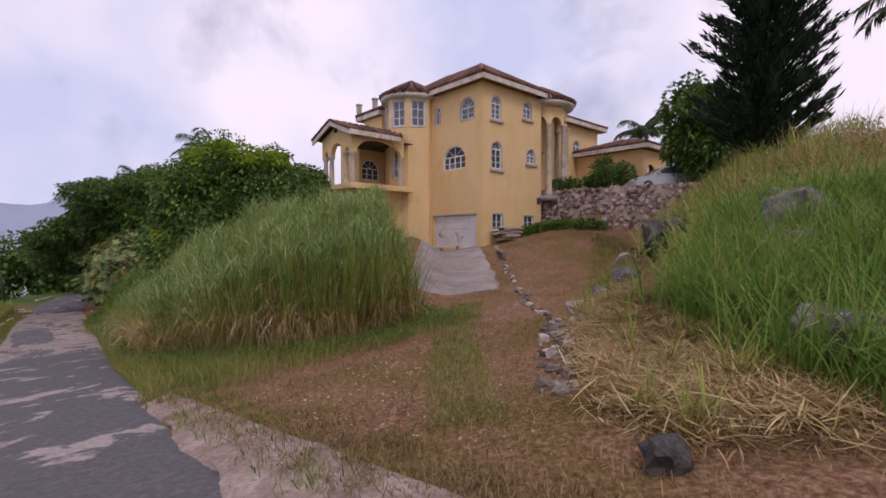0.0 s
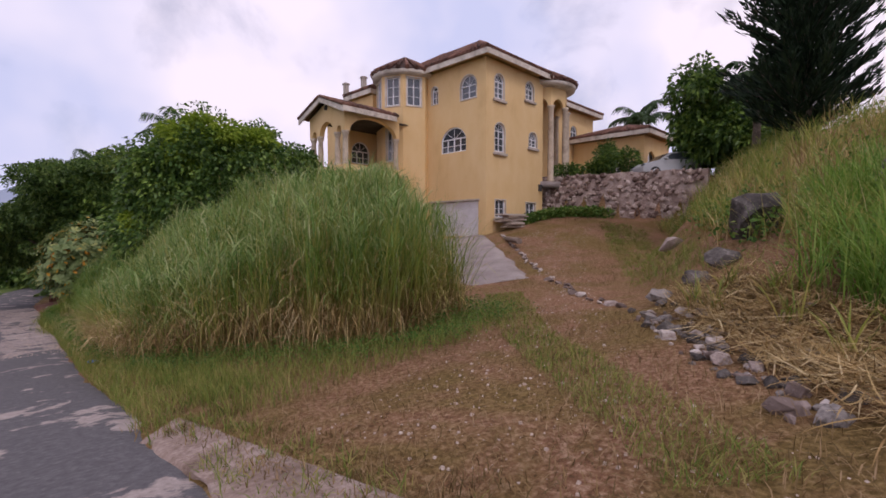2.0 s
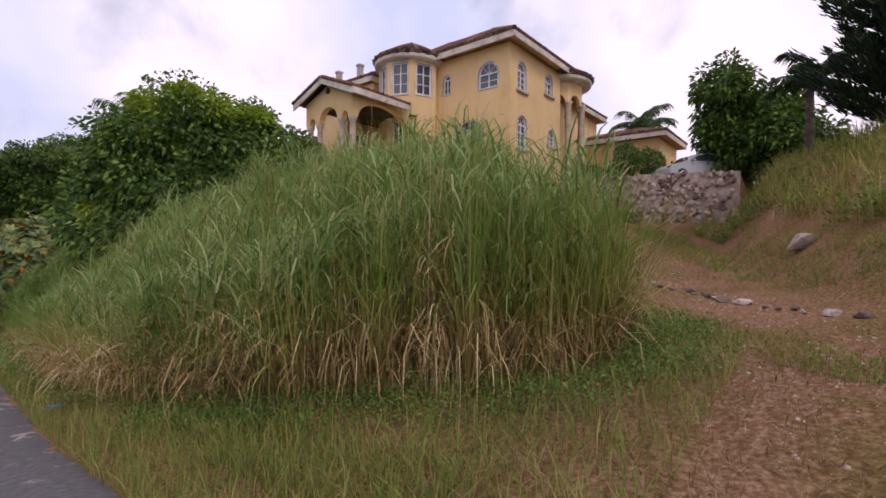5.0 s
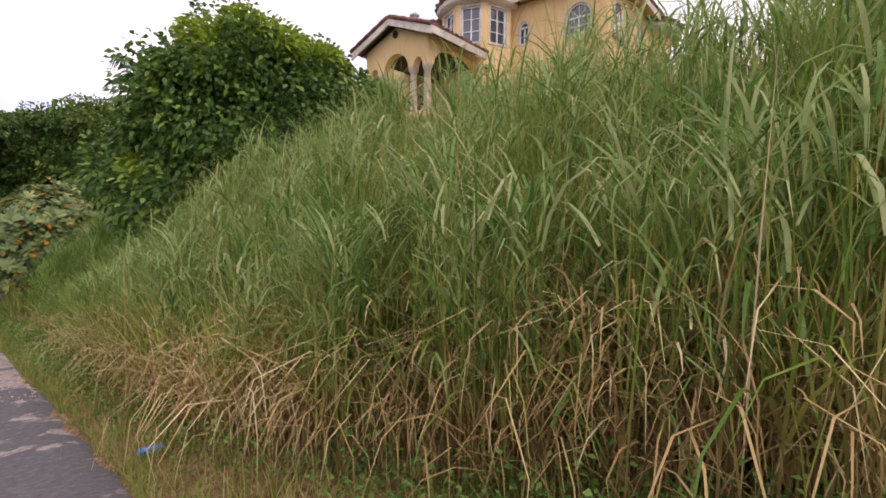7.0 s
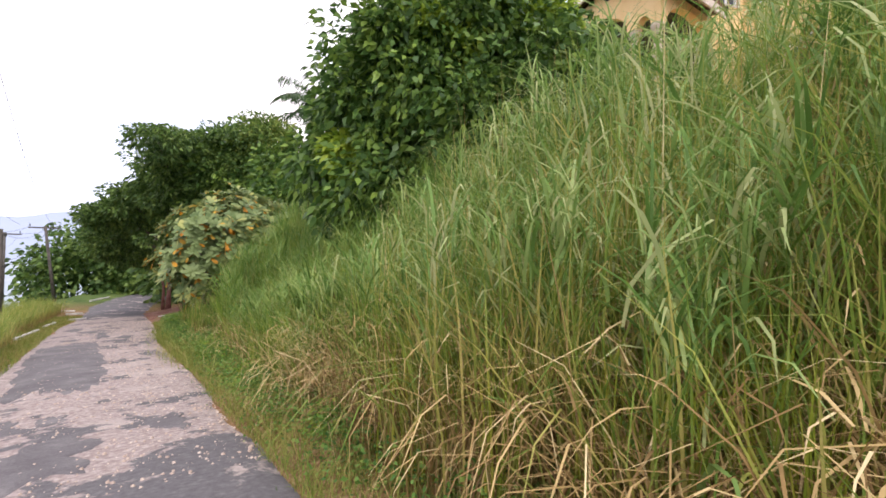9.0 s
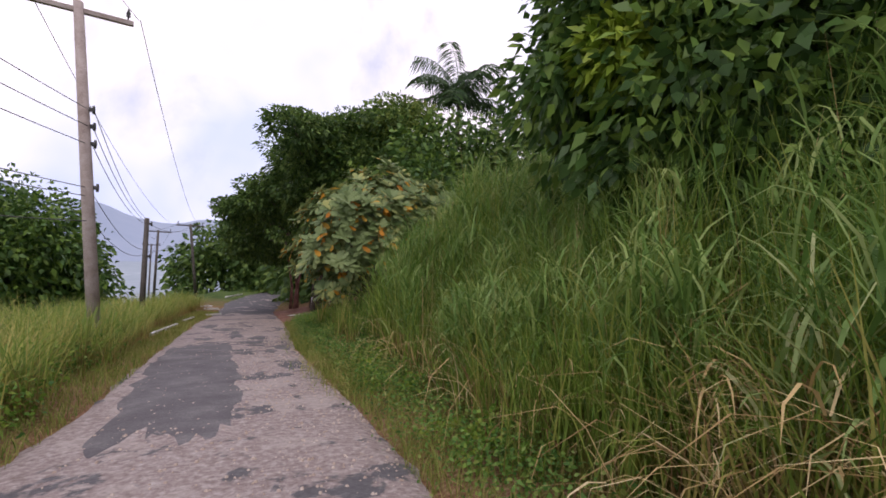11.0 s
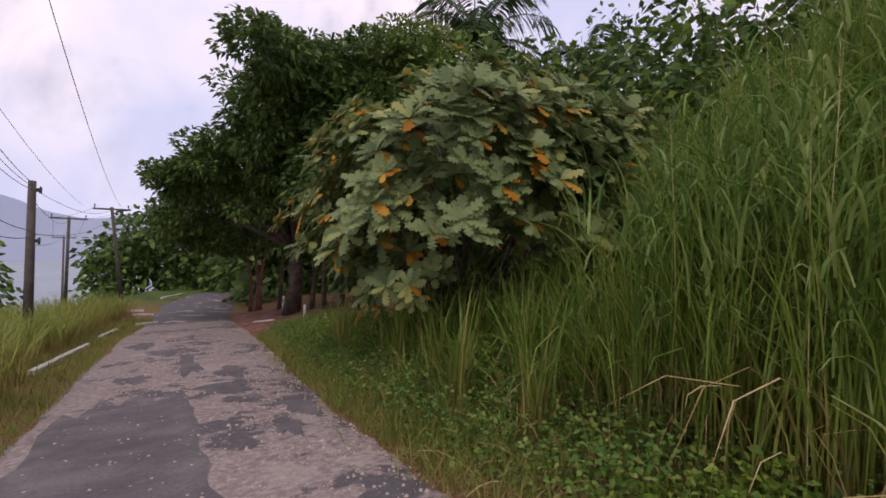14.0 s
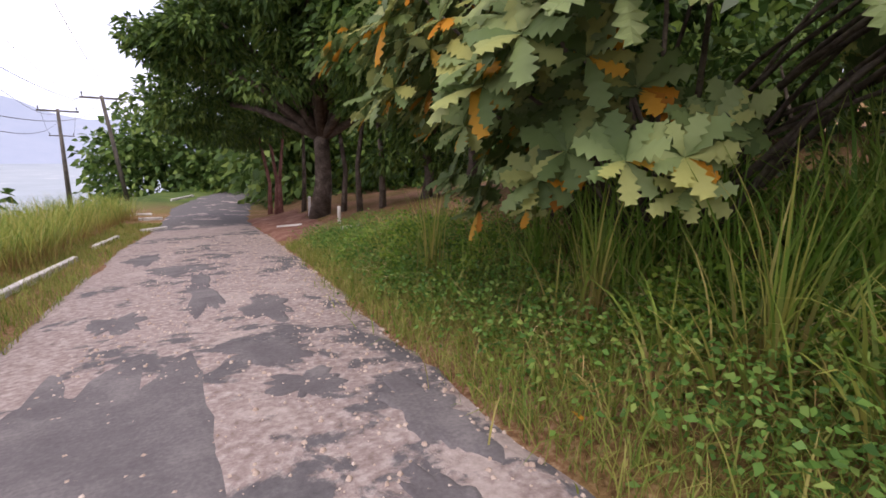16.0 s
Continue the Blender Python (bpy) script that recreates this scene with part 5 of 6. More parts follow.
bank_grass(26000, 3.0, 0.12, (1.4, 2.5), (0.008, 0.018), (0.02, 0.24), (0.2, 1.5), "tall unmown guinea grass, green above and straw-coloured below", 3)
p = bank_grass(18000, 3.0, 0.09, (1.6, 2.5), (0.009, 0.018), (0.0, 0.12), (0.0, 0.5), "upright tussocks of guinea grass", 3)
hs = stature(p)
q = np.concatenate([p, p, p[::3]]) + RNG.normal(0, 0.06, (42000, 2))
z = land(q[:, 0], q[:, 1]) + np.concatenate([hs, hs, hs[::3]]) * 2.1 * RNG.uniform(0.1, 1.0, 42000) ** 0.5
far = north(q)
for sel, mat in ((~far, LEAFBLADE), (far, DEEPLEAF)):
    blades("tall_grass", q[sel], (0.3, 0.8), (0.013, 0.03), (0.05, 0.8), (0.7, 2.7), mat, "broad drooping leaves on the guinea grass stems", "grass", 4, base_z=z[sel])
bank_grass(6000, 2.6, 0.11, (1.3, 2.3), (0.014, 0.028), (0.02, 0.28), (0.9, 3.0), "broad arching guinea grass blades", 5)
p = dry_bank(17000, 1.0, 0.08)
blades("dry_grass", p, (0.6, 1.45), (0.006, 0.014), (0.0, 0.35), (0.6, 3.0), RUSSET, "brown broken grass stems at the foot of the bank", "grass", 5)
p = dry_bank(17000, 1.4, 0.1)
blades("dry_grass", p, (0.8, 2.0), (0.007, 0.016), (0.0, 0.3), (1.4, 4.2), STRAW, "dead straw-coloured grass hanging at the foot of the bank", "grass", 5)
p = dry_bank(14000, 0.9, 0.12)
blades("dry_grass", p, (0.3, 0.8), (0.005, 0.012), (0.1, 1.3), (0.6, 3.2), RUSSET, "tangled dead thatch under the tall grass", "grass", 4, RNG.uniform(0, 0.5, len(p)))
p = dry_bank(14000, 1.2, 0.1)
z = land(p[:, 0], p[:, 1]) + RNG.uniform(0.35, 1.4, len(p)) * stature(p)
blades("dry_grass", p, (0.25, 0.7), (0.008, 0.018), (0.3, 1.3), (1.2, 3.0), STRAW, "withered leaves hanging from the grass stems", "grass", 4, base_z=z)
p = scatter(TALL, 900, ROADSIDE, 3.0)
blades("grass_stalks", p, (2.2, 2.85), (0.005, 0.009), (0.0, 0.16), (0.0, 0.3), STRAW, "thin upright flowering grass stalks", "grass", 3, scale=stature(p))
p = scatter([(-16.3, -3.6), (-15.5, -3.6), (-15.2, 1.5), (-16.1, 1.5)], 620, None, 1, 0.07)
blades("tall_grass", p, (0.7, 1.3), (0.008, 0.016), (0.0, 0.12), (0.0, 0.6), LUSHYELLOW, "stiff yellow-green tufts in front of the taller grass", "grass", 4)
HILL = [(-12.2, -16.6), (-10.4, -14.9), (-8.2, -13.4), (-4.6, -12.0), (1.5, -9.8), (7.6, -6.6), (9.5, -12), (5, -22), (-6, -25), (-14.2, -21.5), (-13.9, -18.5)]
HFOOT = [(-14.2, -21.5), (-13.9, -18.5), (-12.2, -16.6), (-10.4, -14.9), (-8.2, -13.4), (-4.6, -12.0), (1.5, -9.8), (7.6, -6.6)]
LUSHBANK = [(-14.4, -18.6), (-13.6, -17.3), (-12.4, -16.2), (-11.4, -15.2), (-9.9, -14.6), (-8.6, -14.7), (-6.5, -15.2), (-7.5, -17.5), (-11, -20.5)]
p = scatter(HILL, 13000, HFOOT, 5.0, 0.14)
blades("tall_grass", p, (0.4, 1.05), (0.008, 0.02), (0.05, 0.5), (0.3, 1.7), GRASS, "rank yellow-green grass on the bank above the drive", "grass", 4, scale=clumps(p) ** 2)
p = scatter(LUSHBANK, 8500, None, 1, 0.13)
blades("tall_grass", p, (0.55, 1.25), (0.012, 0.026), (0.02, 0.5), (0.3, 2.0), LUSH, "lush green grass on the bank above the drive", "grass", 5, scale=clumps(p))
p = scatter(HILL, 3600, HFOOT, 5.0, 0.12)
blades("dry_grass", p, (0.4, 1.2), (0.006, 0.013), (0.05, 0.7), (0.3, 1.6), STRAW, "dry grass among the green on the bank", "grass", 4)
p = scatter([(-10.2, -14.6), (-7.4, -12.6), (0.0, -9.6), (6.4, -6.0), (5.6, -4.2), (-1.0, -8.0), (-6.6, -11.0), (-9.6, -13.2)], 9000, None, 1, 0.12)
blades("verge_grass", p, (0.06, 0.3), (0.005, 0.012), (0.1, 1.0), (0.2, 1.6), TURF, "low patchy grass at the foot of the bank", "grass", 3)
PILE = [(-15.1, -17.2), (-14.7, -16.2), (-12.6, -14.6), (-10.6, -13.3), (-10.2, -14.0), (-11.6, -15.3), (-12.5, -16.4), (-13.8, -17.4), (-14.4, -17.9)]
p = scatter(PILE, 320, None, 1, 0.05)
blades("tall_grass", p, (0.3, 0.8), (0.012, 0.024), (0.05, 0.5), (0.3, 1.9), GRASS, "green tufts among the cut grass", "grass")
p = scatter(PILE, 9500, None, 1, 0.16)
blades("cut_straw", p, (0.12, 0.42), (0.006, 0.013), (1.2, 1.8), (-0.9, 0.9), STRAW, "heap of cut dry grass lying on the bank", "straw", 4, RNG.uniform(0.02, 0.16, len(p)))
p = scatter(PILE, 1300, None, 1, 0.2)
blades("cut_straw", p, (0.25, 0.65), (0.008, 0.02), (1.35, 1.75), (-0.5, 0.5), STRAW, "long cut reed stems lying over the heap", "straw", 5, RNG.uniform(0.06, 0.24, len(p)))
p = scatter(PILE, 2600, None, 1, 0.2)
blades("cut_straw", p, (0.2, 0.55), (0.008, 0.018), (1.2, 1.8), (-0.7, 0.7), RUSSET, "brown rotting stems under the cut grass", "straw", 4, RNG.uniform(0.02, 0.14, len(p)))
p = scatter([(-17.0, -17.8), (-16.1, -17.8), (-16.5, -10.2), (-17.3, -10.2)], 4200, None, 1, 0.09)
blades("verge_grass", p, (0.04, 0.17), (0.004, 0.011), (0.1, 1.1), (0.1, 1.4), DRYTURF, "scruffy grass creeping over the worn gravel", "grass", 3)
p = scatter([(-17.35, -15.5), (-16.6, -15.5), (-16.7, -10.0), (-17.35, -10.0)], 1500, None, 1, 0.08)
blades("verge_grass", p, (0.05, 0.2), (0.004, 0.011), (0.0, 0.8), (0.1, 1.4), TURF, "green tufts at the edge of the worn gravel", "grass", 3)
LEFT = [(-21.0, -2), (-20.2, 8), (-20.1, 14), (-20.5, 24), (-20.2, 33), (-19.4, 38), (-21, 44), (-27, 44), (-29, 20), (-25, -2)]
LSIDE = [(-21.0, -2), (-20.2, 8), (-20.1, 14), (-20.5, 24), (-20.2, 33), (-19.4, 38)]
p = scatter(LEFT, 20000, LSIDE, 3.0, 0.14)
blades("tall_grass", p, (0.6, 1.5), (0.01, 0.02), (0.05, 0.4), (0.3, 1.6), GRASS, "rank yellow-green grass on the lower verge", "grass", 3)


def verge(name, y0, y1, off, n, h, material, label, wide=(0.003, 0.01), lean=(0.0, 0.7)):
    y = RNG.uniform(y0, y1, n)
    x = right_edge(y) + off[0] + (off[1] - off[0]) * RNG.uniform(0, 1, n) ** 1.2
    return blades(name, np.stack([x, y], 1), h, wide, lean, (0.1, 1.4), material, label, "grass", 2)


verge("verge_grass", -10, 26, (-0.02, 1.5), 30000, (0.06, 0.34), TURF, "short weedy grass along the lane's edge")
verge("verge_grass", -21, -8, (0.3, 7.0), 32000, (0.03, 0.15), DRYTURF, "short brown trampled grass on the drive", (0.004, 0.01), (0.2, 1.3))
verge("verge_grass", -11, -5.5, (0.6, 5.5), 9000, (0.1, 0.38), TURF, "low green grass before the tall bank")
y = RNG.uniform(2, 36, 19000)
x = left_edge(y) + 0.05 - 1.4 * RNG.uniform(0, 1, 19000)
blades("verge_grass", np.stack([x, y], 1), (0.06, 0.26), (0.006, 0.014), (0.0, 0.7), (0.1, 1.4), TURF, "short green grass on the lower verge", "grass", 2)
p = scatter([(-9.2, -8.2), (-8.6, -8.9), (-12.4, -12.2), (-15.4, -15.6), (-15.9, -15.0), (-12.9, -11.6)], 7000)
blades("verge_grass", p, (0.04, 0.15), (0.004, 0.009), (0.1, 0.9), (0.1, 1.4), TURF, "green grass strip down the middle of the drive", "grass", 3)
p = scatter([(-8.6, -8.2), (1.0, -1.0), (5.6, -1.6), (6.6, -5.0), (-1, -8.6), (-7, -10.6)], 9000)
blades("verge_grass", p, (0.04, 0.16), (0.004, 0.009), (0.1, 1.0), (0.1, 1.4), DRYTURF, "sparse brown grass on the slope below the wall", "grass", 3)


def weeds(poly, n, h, label, line=None, size=(0.04, 0.1), material=None):
    p_ = scatter(poly, n, line, 0.8, 0.16)
    z_ = land(p_[:, 0], p_[:, 1]) + RNG.uniform(0.02, h, n)
    D_ = RNG.normal(0, 1, (n, 3)) * np.array([1, 1, 0.3]) + np.array([0, 0, 0.2])
    ob = leaves(np.stack([p_[:, 0], p_[:, 1], z_], 1), D_, size, (size[0] * 0.6, size[1] * 0.65), material or WEED, "weeds")
    return tagged(ob, label, "weeds", "", "stuff")


weeds([(-16.6, -4), (-15.7, -7.6), (-14.6, -9.2), (-13.2, -10), (-11.2, -9.8), (-10.2, -8), (-11.5, -8.6), (-13.5, -8.6), (-15, -7), (-16, -2), (-15.4, 8), (-14.6, 12), (-15.9, 12.5), (-16.3, 6)], 20000, 0.4, "low green broadleaf weeds at the foot of the grass", None, (0.025, 0.065))
weeds([(-16.7, -5.5), (-16.0, -8.0), (-14.9, -10.0), (-13.2, -10.9), (-10.6, -10.3), (-10.2, -8.6), (-11.6, -9.6), (-13.4, -9.7), (-14.9, -8.6), (-15.9, -6.6), (-16.2, -4.6)], 12000, 0.26, "low green broadleaf weeds spreading before the tall grass", None, (0.02, 0.05))


def weed_bushes(spots, per, label):
    """Knee-high leafy herbs, rounded and uneven."""
    P_, D_ = [], []
    for x_, y_, r_, h_ in spots:
        v = RNG.normal(0, 1, (per, 3))
        v /= np.linalg.norm(v, axis=1, keepdims=True)
        v[:, 2] = np.abs(v[:, 2])
        k_ = RNG.uniform(0.35, 1.05, per)[:, None]
        P_.append(np.array([x_, y_, float(land(x_, y_))]) + v * k_ * np.array([r_, r_, h_]))
        D_.append(v + np.array([0, 0, -0.3]) + RNG.normal(0, 0.5, (per, 3)))
    ob = leaves(np.concatenate(P_), np.concatenate(D_), (0.04, 0.1), (0.025, 0.06), BUSHWEED, "weeds")
    return tagged(ob, label, "weeds", "", "stuff")


weed_bushes([(RNG.uniform(-15.5, -14.2), RNG.uniform(12.2, 19.5), RNG.uniform(0.18, 0.4), RNG.uniform(0.25, 0.75)) for _ in range(26)], 330, "fresh green leafy herbs growing up under the shrub")
weed_bushes([(RNG.uniform(-16.0, -15.2), RNG.uniform(-2.0, 11.0), RNG.uniform(0.2, 0.4), RNG.uniform(0.2, 0.5)) for _ in range(30)], 260, "fresh green leafy herbs at the foot of the bank")
weed_bushes([(RNG.uniform(-21.4, -20.2), RNG.uniform(3.0, 16.0), RNG.uniform(0.3, 0.6), RNG.uniform(0.4, 0.9)) for _ in range(26)], 300, "fresh green leafy herbs on the lower verge")
weed_bushes([(RNG.uniform(-15.0, -13.6), RNG.uniform(17.5, 22.5), RNG.uniform(0.3, 0.6), RNG.uniform(0.5, 1.1)) for _ in range(16)], 420, "leafy green herbs beyond the shrub beside the lane")
weeds([(-16.0, 11), (-15.9, 16), (-15.3, 22), (-14.9, 26), (-13.2, 26), (-13.2, 11)], 36000, 0.5, "tangled green weeds under the shrub", None, (0.03, 0.075))
p = scatter([(-16.4, 9), (-16.1, 14), (-15.7, 20), (-15.1, 26), (-13.4, 26), (-13.6, 14), (-14.6, 9)], 15000, None, 1, 0.2)
blades("verge_grass", p, (0.1, 0.5), (0.005, 0.014), (0.05, 0.9), (0.2, 1.8), TURF, "yellow-green rough grass under the shrub", "grass", 3)
weeds([(-20.2, 2), (-20.0, 10), (-20.3, 18), (-22, 18), (-22.5, 2)], 7000, 0.5, "green broadleaf weeds on the lower verge")
weeds(HILL, 9000, 0.5, "green broadleaf weeds among the bank grass", HFOOT, (0.06, 0.16))
weeds([(3.2, -0.3), (6.2, -0.3), (7.4, -3.0), (7.0, -4.4), (6.2, -2.2), (5.4, -1.2), (3.4, -0.8)], 4500, 0.55, "low creeper at the foot of the house and the stone wall", None, (0.1, 0.2))
p = scatter([(-15.6, 11.2), (-15.4, 17), (-14.7, 22), (-12.8, 22), (-12.6, 11.6)], 1300, None, 1, 0.12)
blades("tall_grass", p, (0.4, 1.1), (0.012, 0.026), (0.03, 0.4), (0.4, 2.0), GRASS, "tufts of long grass under the shrub", "grass")
p = scatter([(-14.7, 11.6), (-14.7, 17.5), (-12.8, 17.5), (-12.6, 11.8)], 1500, None, 1, 0.12)
blades("tall_grass", p, (0.8, 1.6), (0.014, 0.03), (0.0, 0.25), (0.2, 1.8), LUSH, "shaded long grass behind the shrub's foot", "grass", 5)
for tx, ty in ((-15.5, 13.3), (-15.2, 14.3), (-15.45, 12.2), (-15.1, 15.6), (-14.6, 13.4), (-15.0, 18.4)):
    p = np.array([tx, ty]) + RNG.normal(0, 0.06, (38, 2))
    blades("tall_grass", p, (0.9, 1.6), (0.014, 0.028), (0.0, 0.12), (0.05, 0.9), GRASS, "single tuft of tall broad-bladed grass", "grass", 7)
p = scatter([(-15.6, 11.2), (-15.4, 17), (-14.7, 22), (-12.8, 22), (-12.6, 11.6)], 1600, None, 1, 0.2)
blades("dry_grass", p, (0.4, 1.0), (0.006, 0.014), (0.3, 1.2), (0.4, 2.0), STRAW, "dry stems under the shrub", "grass")

# ---------------------------------------------------------------- poles and cables


def utility_pole(x, y, top_z, r, material, label, lean=(0.0, 0.0), arm=0.0, arm_rz=0.0, arm_drop=0.25, brackets=()):
    z = float(land(x, y)) - 0.3
    t = root("utility_pole", x, y, z, label, "utility pole", "poles along the lane")
    h = top_z - z
    part("shaft", tube_bm([(0, 0, 0), (lean[0] * 0.5, lean[1] * 0.5, h * 0.5), (lean[0], lean[1], h)], [r, r * 0.87, r * 0.72], 12), material, t)
    if arm:
        m = pose(lean[0], lean[1], h - arm_drop, 0, 0, arm_rz)
        part("crossarm", box_bm(-arm / 2, -0.06, -0.06, arm / 2, 0.06, 0.06, 0.01), material, t).data.transform(m)
        for sx in (-arm / 2 + 0.12, arm / 2 - 0.12):
            part("insulator", lathe([(0.02, 0.06), (0.02, 0.14), (0.06, 0.17), (0.035, 0.2), (0.055, 0.24), (0.03, 0.3), (0.02, 0.36)], 10, sx, 0), IRON, t, "dark porcelain insulator").data.transform(m)
    for bz in brackets:
        k = (bz - z) / h
        bx_, by_ = lean[0] * k, lean[1] * k
        br = box_bm(bx_ + r * 0.7, by_ - 0.04, bz - z - 0.05, bx_ + r * 0.7 + 0.13, by_ + 0.04, bz - z + 0.05, 0.01)
        tube(br, [(bx_ + r * 0.7 + 0.1, by_, bz - z - 0.1), (bx_ + r * 0.7 + 0.1, by_, bz - z + 0.1)], [0.03, 0.03], 6)
        part("bracket", br, IRON, t)
    return t


utility_pole(-20.7, 15.6, 5.7, 0.15, POLEWOOD, "tall weathered grey utility pole with crossarm", (-0.95, 0.85), 2.3, 8, 0.2, (3.02, 2.6, 2.17, 1.1))
utility_pole(-21.35, 26.6, 1.0, 0.13, DARKWOOD, "short dark timber utility pole", (0.0, 0.0), 0, 0, 0.2, (0.75, -0.7))
utility_pole(-20.45, 50.0, 1.95, 0.14, DARKWOOD, "leaning utility pole with crossarm", (-0.75, 0.0), 2.2, 0, 0.15)
utility_pole(-24.6, 57.0, 1.45, 0.14, DARKWOOD, "distant utility pole with crossarm", (0.1, 0.0), 2.4, 10, 0.15)
PX0, PY0 = -6.4, -20.6
utility_pole(PX0, PY0, 9.5, 0.11, POLEWOOD, "slim grey utility pole on the bank", (0.0, 0.0))
utility_pole(-28.5, 84.0, 0.2, 0.14, DARKWOOD, "distant utility pole with crossarm", (0.0, 0.0), 2.4, 10, 0.15)


def cable(a, b, sag, r=0.01):
    cu = bpy.data.curves.new("cable", "CURVE")
    cu.dimensions, cu.bevel_depth, cu.bevel_resolution = "3D", r, 0
    sp = cu.splines.new("POLY")
    sp.points.add(20)
    for i in range(21):
        k = i / 20
        q = Vector(a).lerp(Vector(b), k) - Vector((0, 0, sag * 4 * k * (1 - k)))
        sp.points[i].co = (*q, 1)
    cu.materials.append(IRON)
    return tagged(new("cable", cu), "black overhead cable between poles", "cable", "overhead cables")


for za, zb, s in ((3.02, 0.95, 0.4), (2.6, 0.85, 0.4), (2.17, 0.75, 0.4), (1.1, -0.4, 0.4), (0.4, -0.6, 0.4)):
    cable((-21.15, 16.2, za), (-21.35, 26.6, zb), s)
for x0, z0, z1 in ((-22.55, 5.5, 7.5), (-20.35, 5.5, 7.6), (-21.2, 3.0, 5.0), (-21.2, 2.6, 4.4), (-21.2, 2.17, 3.9), (-21.1, 1.1, 3.0), (-21.1, 0.9, 2.6), (-21.0, 0.3, 1.9)):
    cable((x0, 16.3, z0), (x0 - 6.5, -25, z1), 0.9)
for x0 in (-22.55, -20.35):
    cable((x0, 16.5, 5.6), (x0 - 0.3, 50, 2.0), 0.8)
for z0, z1 in ((0.8, 1.8), (-0.5, 1.3)):
    cable((-21.35, 26.6, z0), (-21.2, 50, z1), 0.5)
    cable((-21.35, 26.6, z0 - 0.3), (-24.5, 57, z1 - 0.6), 0.5)
for dx in (-1.0, 1.0):
    cable((-24.5 + dx, 57, 1.35), (-21.2 + dx, 50, 1.85), 0.15)
for dx in (-1.0, 1.0):
    cable((-24.5 + dx, 57, 1.35), (-28.5 + dx, 84, 0.1), 0.5)

# ---------------------------------------------------------------- stones


def stone_mesh(seed, rough=0.35):
    bm = bmesh.new()
    bmesh.ops.create_icosphere(bm, subdivisions=2, radius=0.5)
    for v in bm.verts:
        v.co = Vector([math.copysign(abs(c * 2) ** 0.75, c) / 2 for c in v.co])
    for v in bm.verts:
        v.co *= 1 + rough * noise.noise(v.co * 2.2 + Vector((seed, 0, 0))) + 0.12 * noise.noise(v.co * 6 + Vector((0, seed, 0)))
    me = bpy.data.meshes.new("stone")
    bm.to_mesh(me)
    bm.free()
    me.materials.append(ROCK)
    return me


def angular_mesh(seed, material):
    """A broken lump of rock with flat faces."""
    rng = random.Random(seed)
    bm = bmesh.new()
    for _ in range(13):
        v = Vector((rng.gauss(0, 1), rng.gauss(0, 1), rng.gauss(0, 1))).normalized() * rng.uniform(0.42, 0.58)
        bm.verts.new(v)
    bmesh.ops.convex_hull(bm, input=bm.verts)
    loose = [v for v in bm.verts if not v.link_faces]
    bmesh.ops.delete(bm, geom=loose, context="VERTS")
    bmesh.ops.bevel(bm, geom=bm.edges[:], offset=0.025, segments=1, affect="EDGES")
    me = bpy.data.meshes.new("stone")
    bm.to_mesh(me)
    bm.free()
    me.materials.append(material)
    return me


ANGULAR = [angular_mesh(k, ROCK) for k in range(8)]
EDGING = [angular_mesh(40 + k, EDGESTONE) for k in range(6)]
STONES = [stone_mesh(3.7 * k, 0.6) for k in range(6)]


def stone(x, y, sx, sy, sz, label, group="", sink=0.3, k=None):
    o = new("stone", STONES[random.randrange(6) if k is None else k])
    o.matrix_world = Matrix.LocRotScale((x, y, float(land(x, y)) + sz * (0.5 - sink)), Euler((random.uniform(-0.3, 0.3), random.uniform(-0.3, 0.3), random.uniform(0, 6))), (sx, sy, sz))
    return tagged(o, label, "stone", group)


stone(-8.15, -13.95, 1.05, 0.9, 1.1, "dark reddish boulder standing in the grass", "", 0.3)
stone(-4.8, -11.3, 0.75, 0.5, 0.5, "pale weathered rock at the foot of the bank", "", 0.25).data = EDGING[0]
stone(-8.7, -16.3, 1.15, 0.9, 1.0, "large weathered grey boulder in the bank", "boulders", 0.2)
stone(-7.8, -15.9, 1.0, 0.8, 0.8, "large weathered grey boulder in the bank", "boulders", 0.2)
stone(-9.6, -16.6, 0.7, 0.5, 0.5, "pale grey boulder half sunk in grass", "boulders", 0.2)
stone(-12.5, -17.7, 1.2, 0.8, 0.62, "broad flat grey boulder in the bank", "boulders", 0.35)
stone(-15.55, -17.05, 0.3, 0.28, 0.32, "dark pitted stone beside the drive")
for x, y, d in ((-9.37, -13.71, 0.45), (-9.93, -13.44, 0.4), (-9.95, -12.85, 0.34), (-14.5, -15.6, 0.2)):
    stone(x, y, d * 1.2, d, d * 0.8, "grey stone in the rough grass", "stones in the grass")
for i in range(240):
    k = random.random()
    off = 1.7 * random.random() ** 1.5
    s = (0.055 + 0.15 * random.random() ** 2) * (1.2 - 0.35 * off)
    st = stone(-10.6 - 3.9 * k + 0.35 * off + random.uniform(-0.15, 0.15), -12.6 - 2.7 * k - 0.8 * off + random.uniform(-0.12, 0.12), s * random.uniform(0.9, 1.6), s, s * random.uniform(0.6, 1.0), "angular grey limestone lump in a tumbled pile", "tumbled stones by the drive", 0.25)
    st.data = ANGULAR[i % 8] if i % 2 else EDGING[i % 6]
for i in range(56):
    k = i / 55
    s = random.uniform(0.08, 0.22)
    es = stone(-10.0 + 10.4 * k + random.uniform(-0.13, 0.13), -12.1 + 10.7 * k + random.uniform(-0.13, 0.13), s * 1.5, s, s * 0.8, "earthy pale stone edging the driveway", "stones edging the drive")
    es.data = EDGING[i % 6]
# loose pebbles
n = 10000
yy = RNG.uniform(2, 30, n)
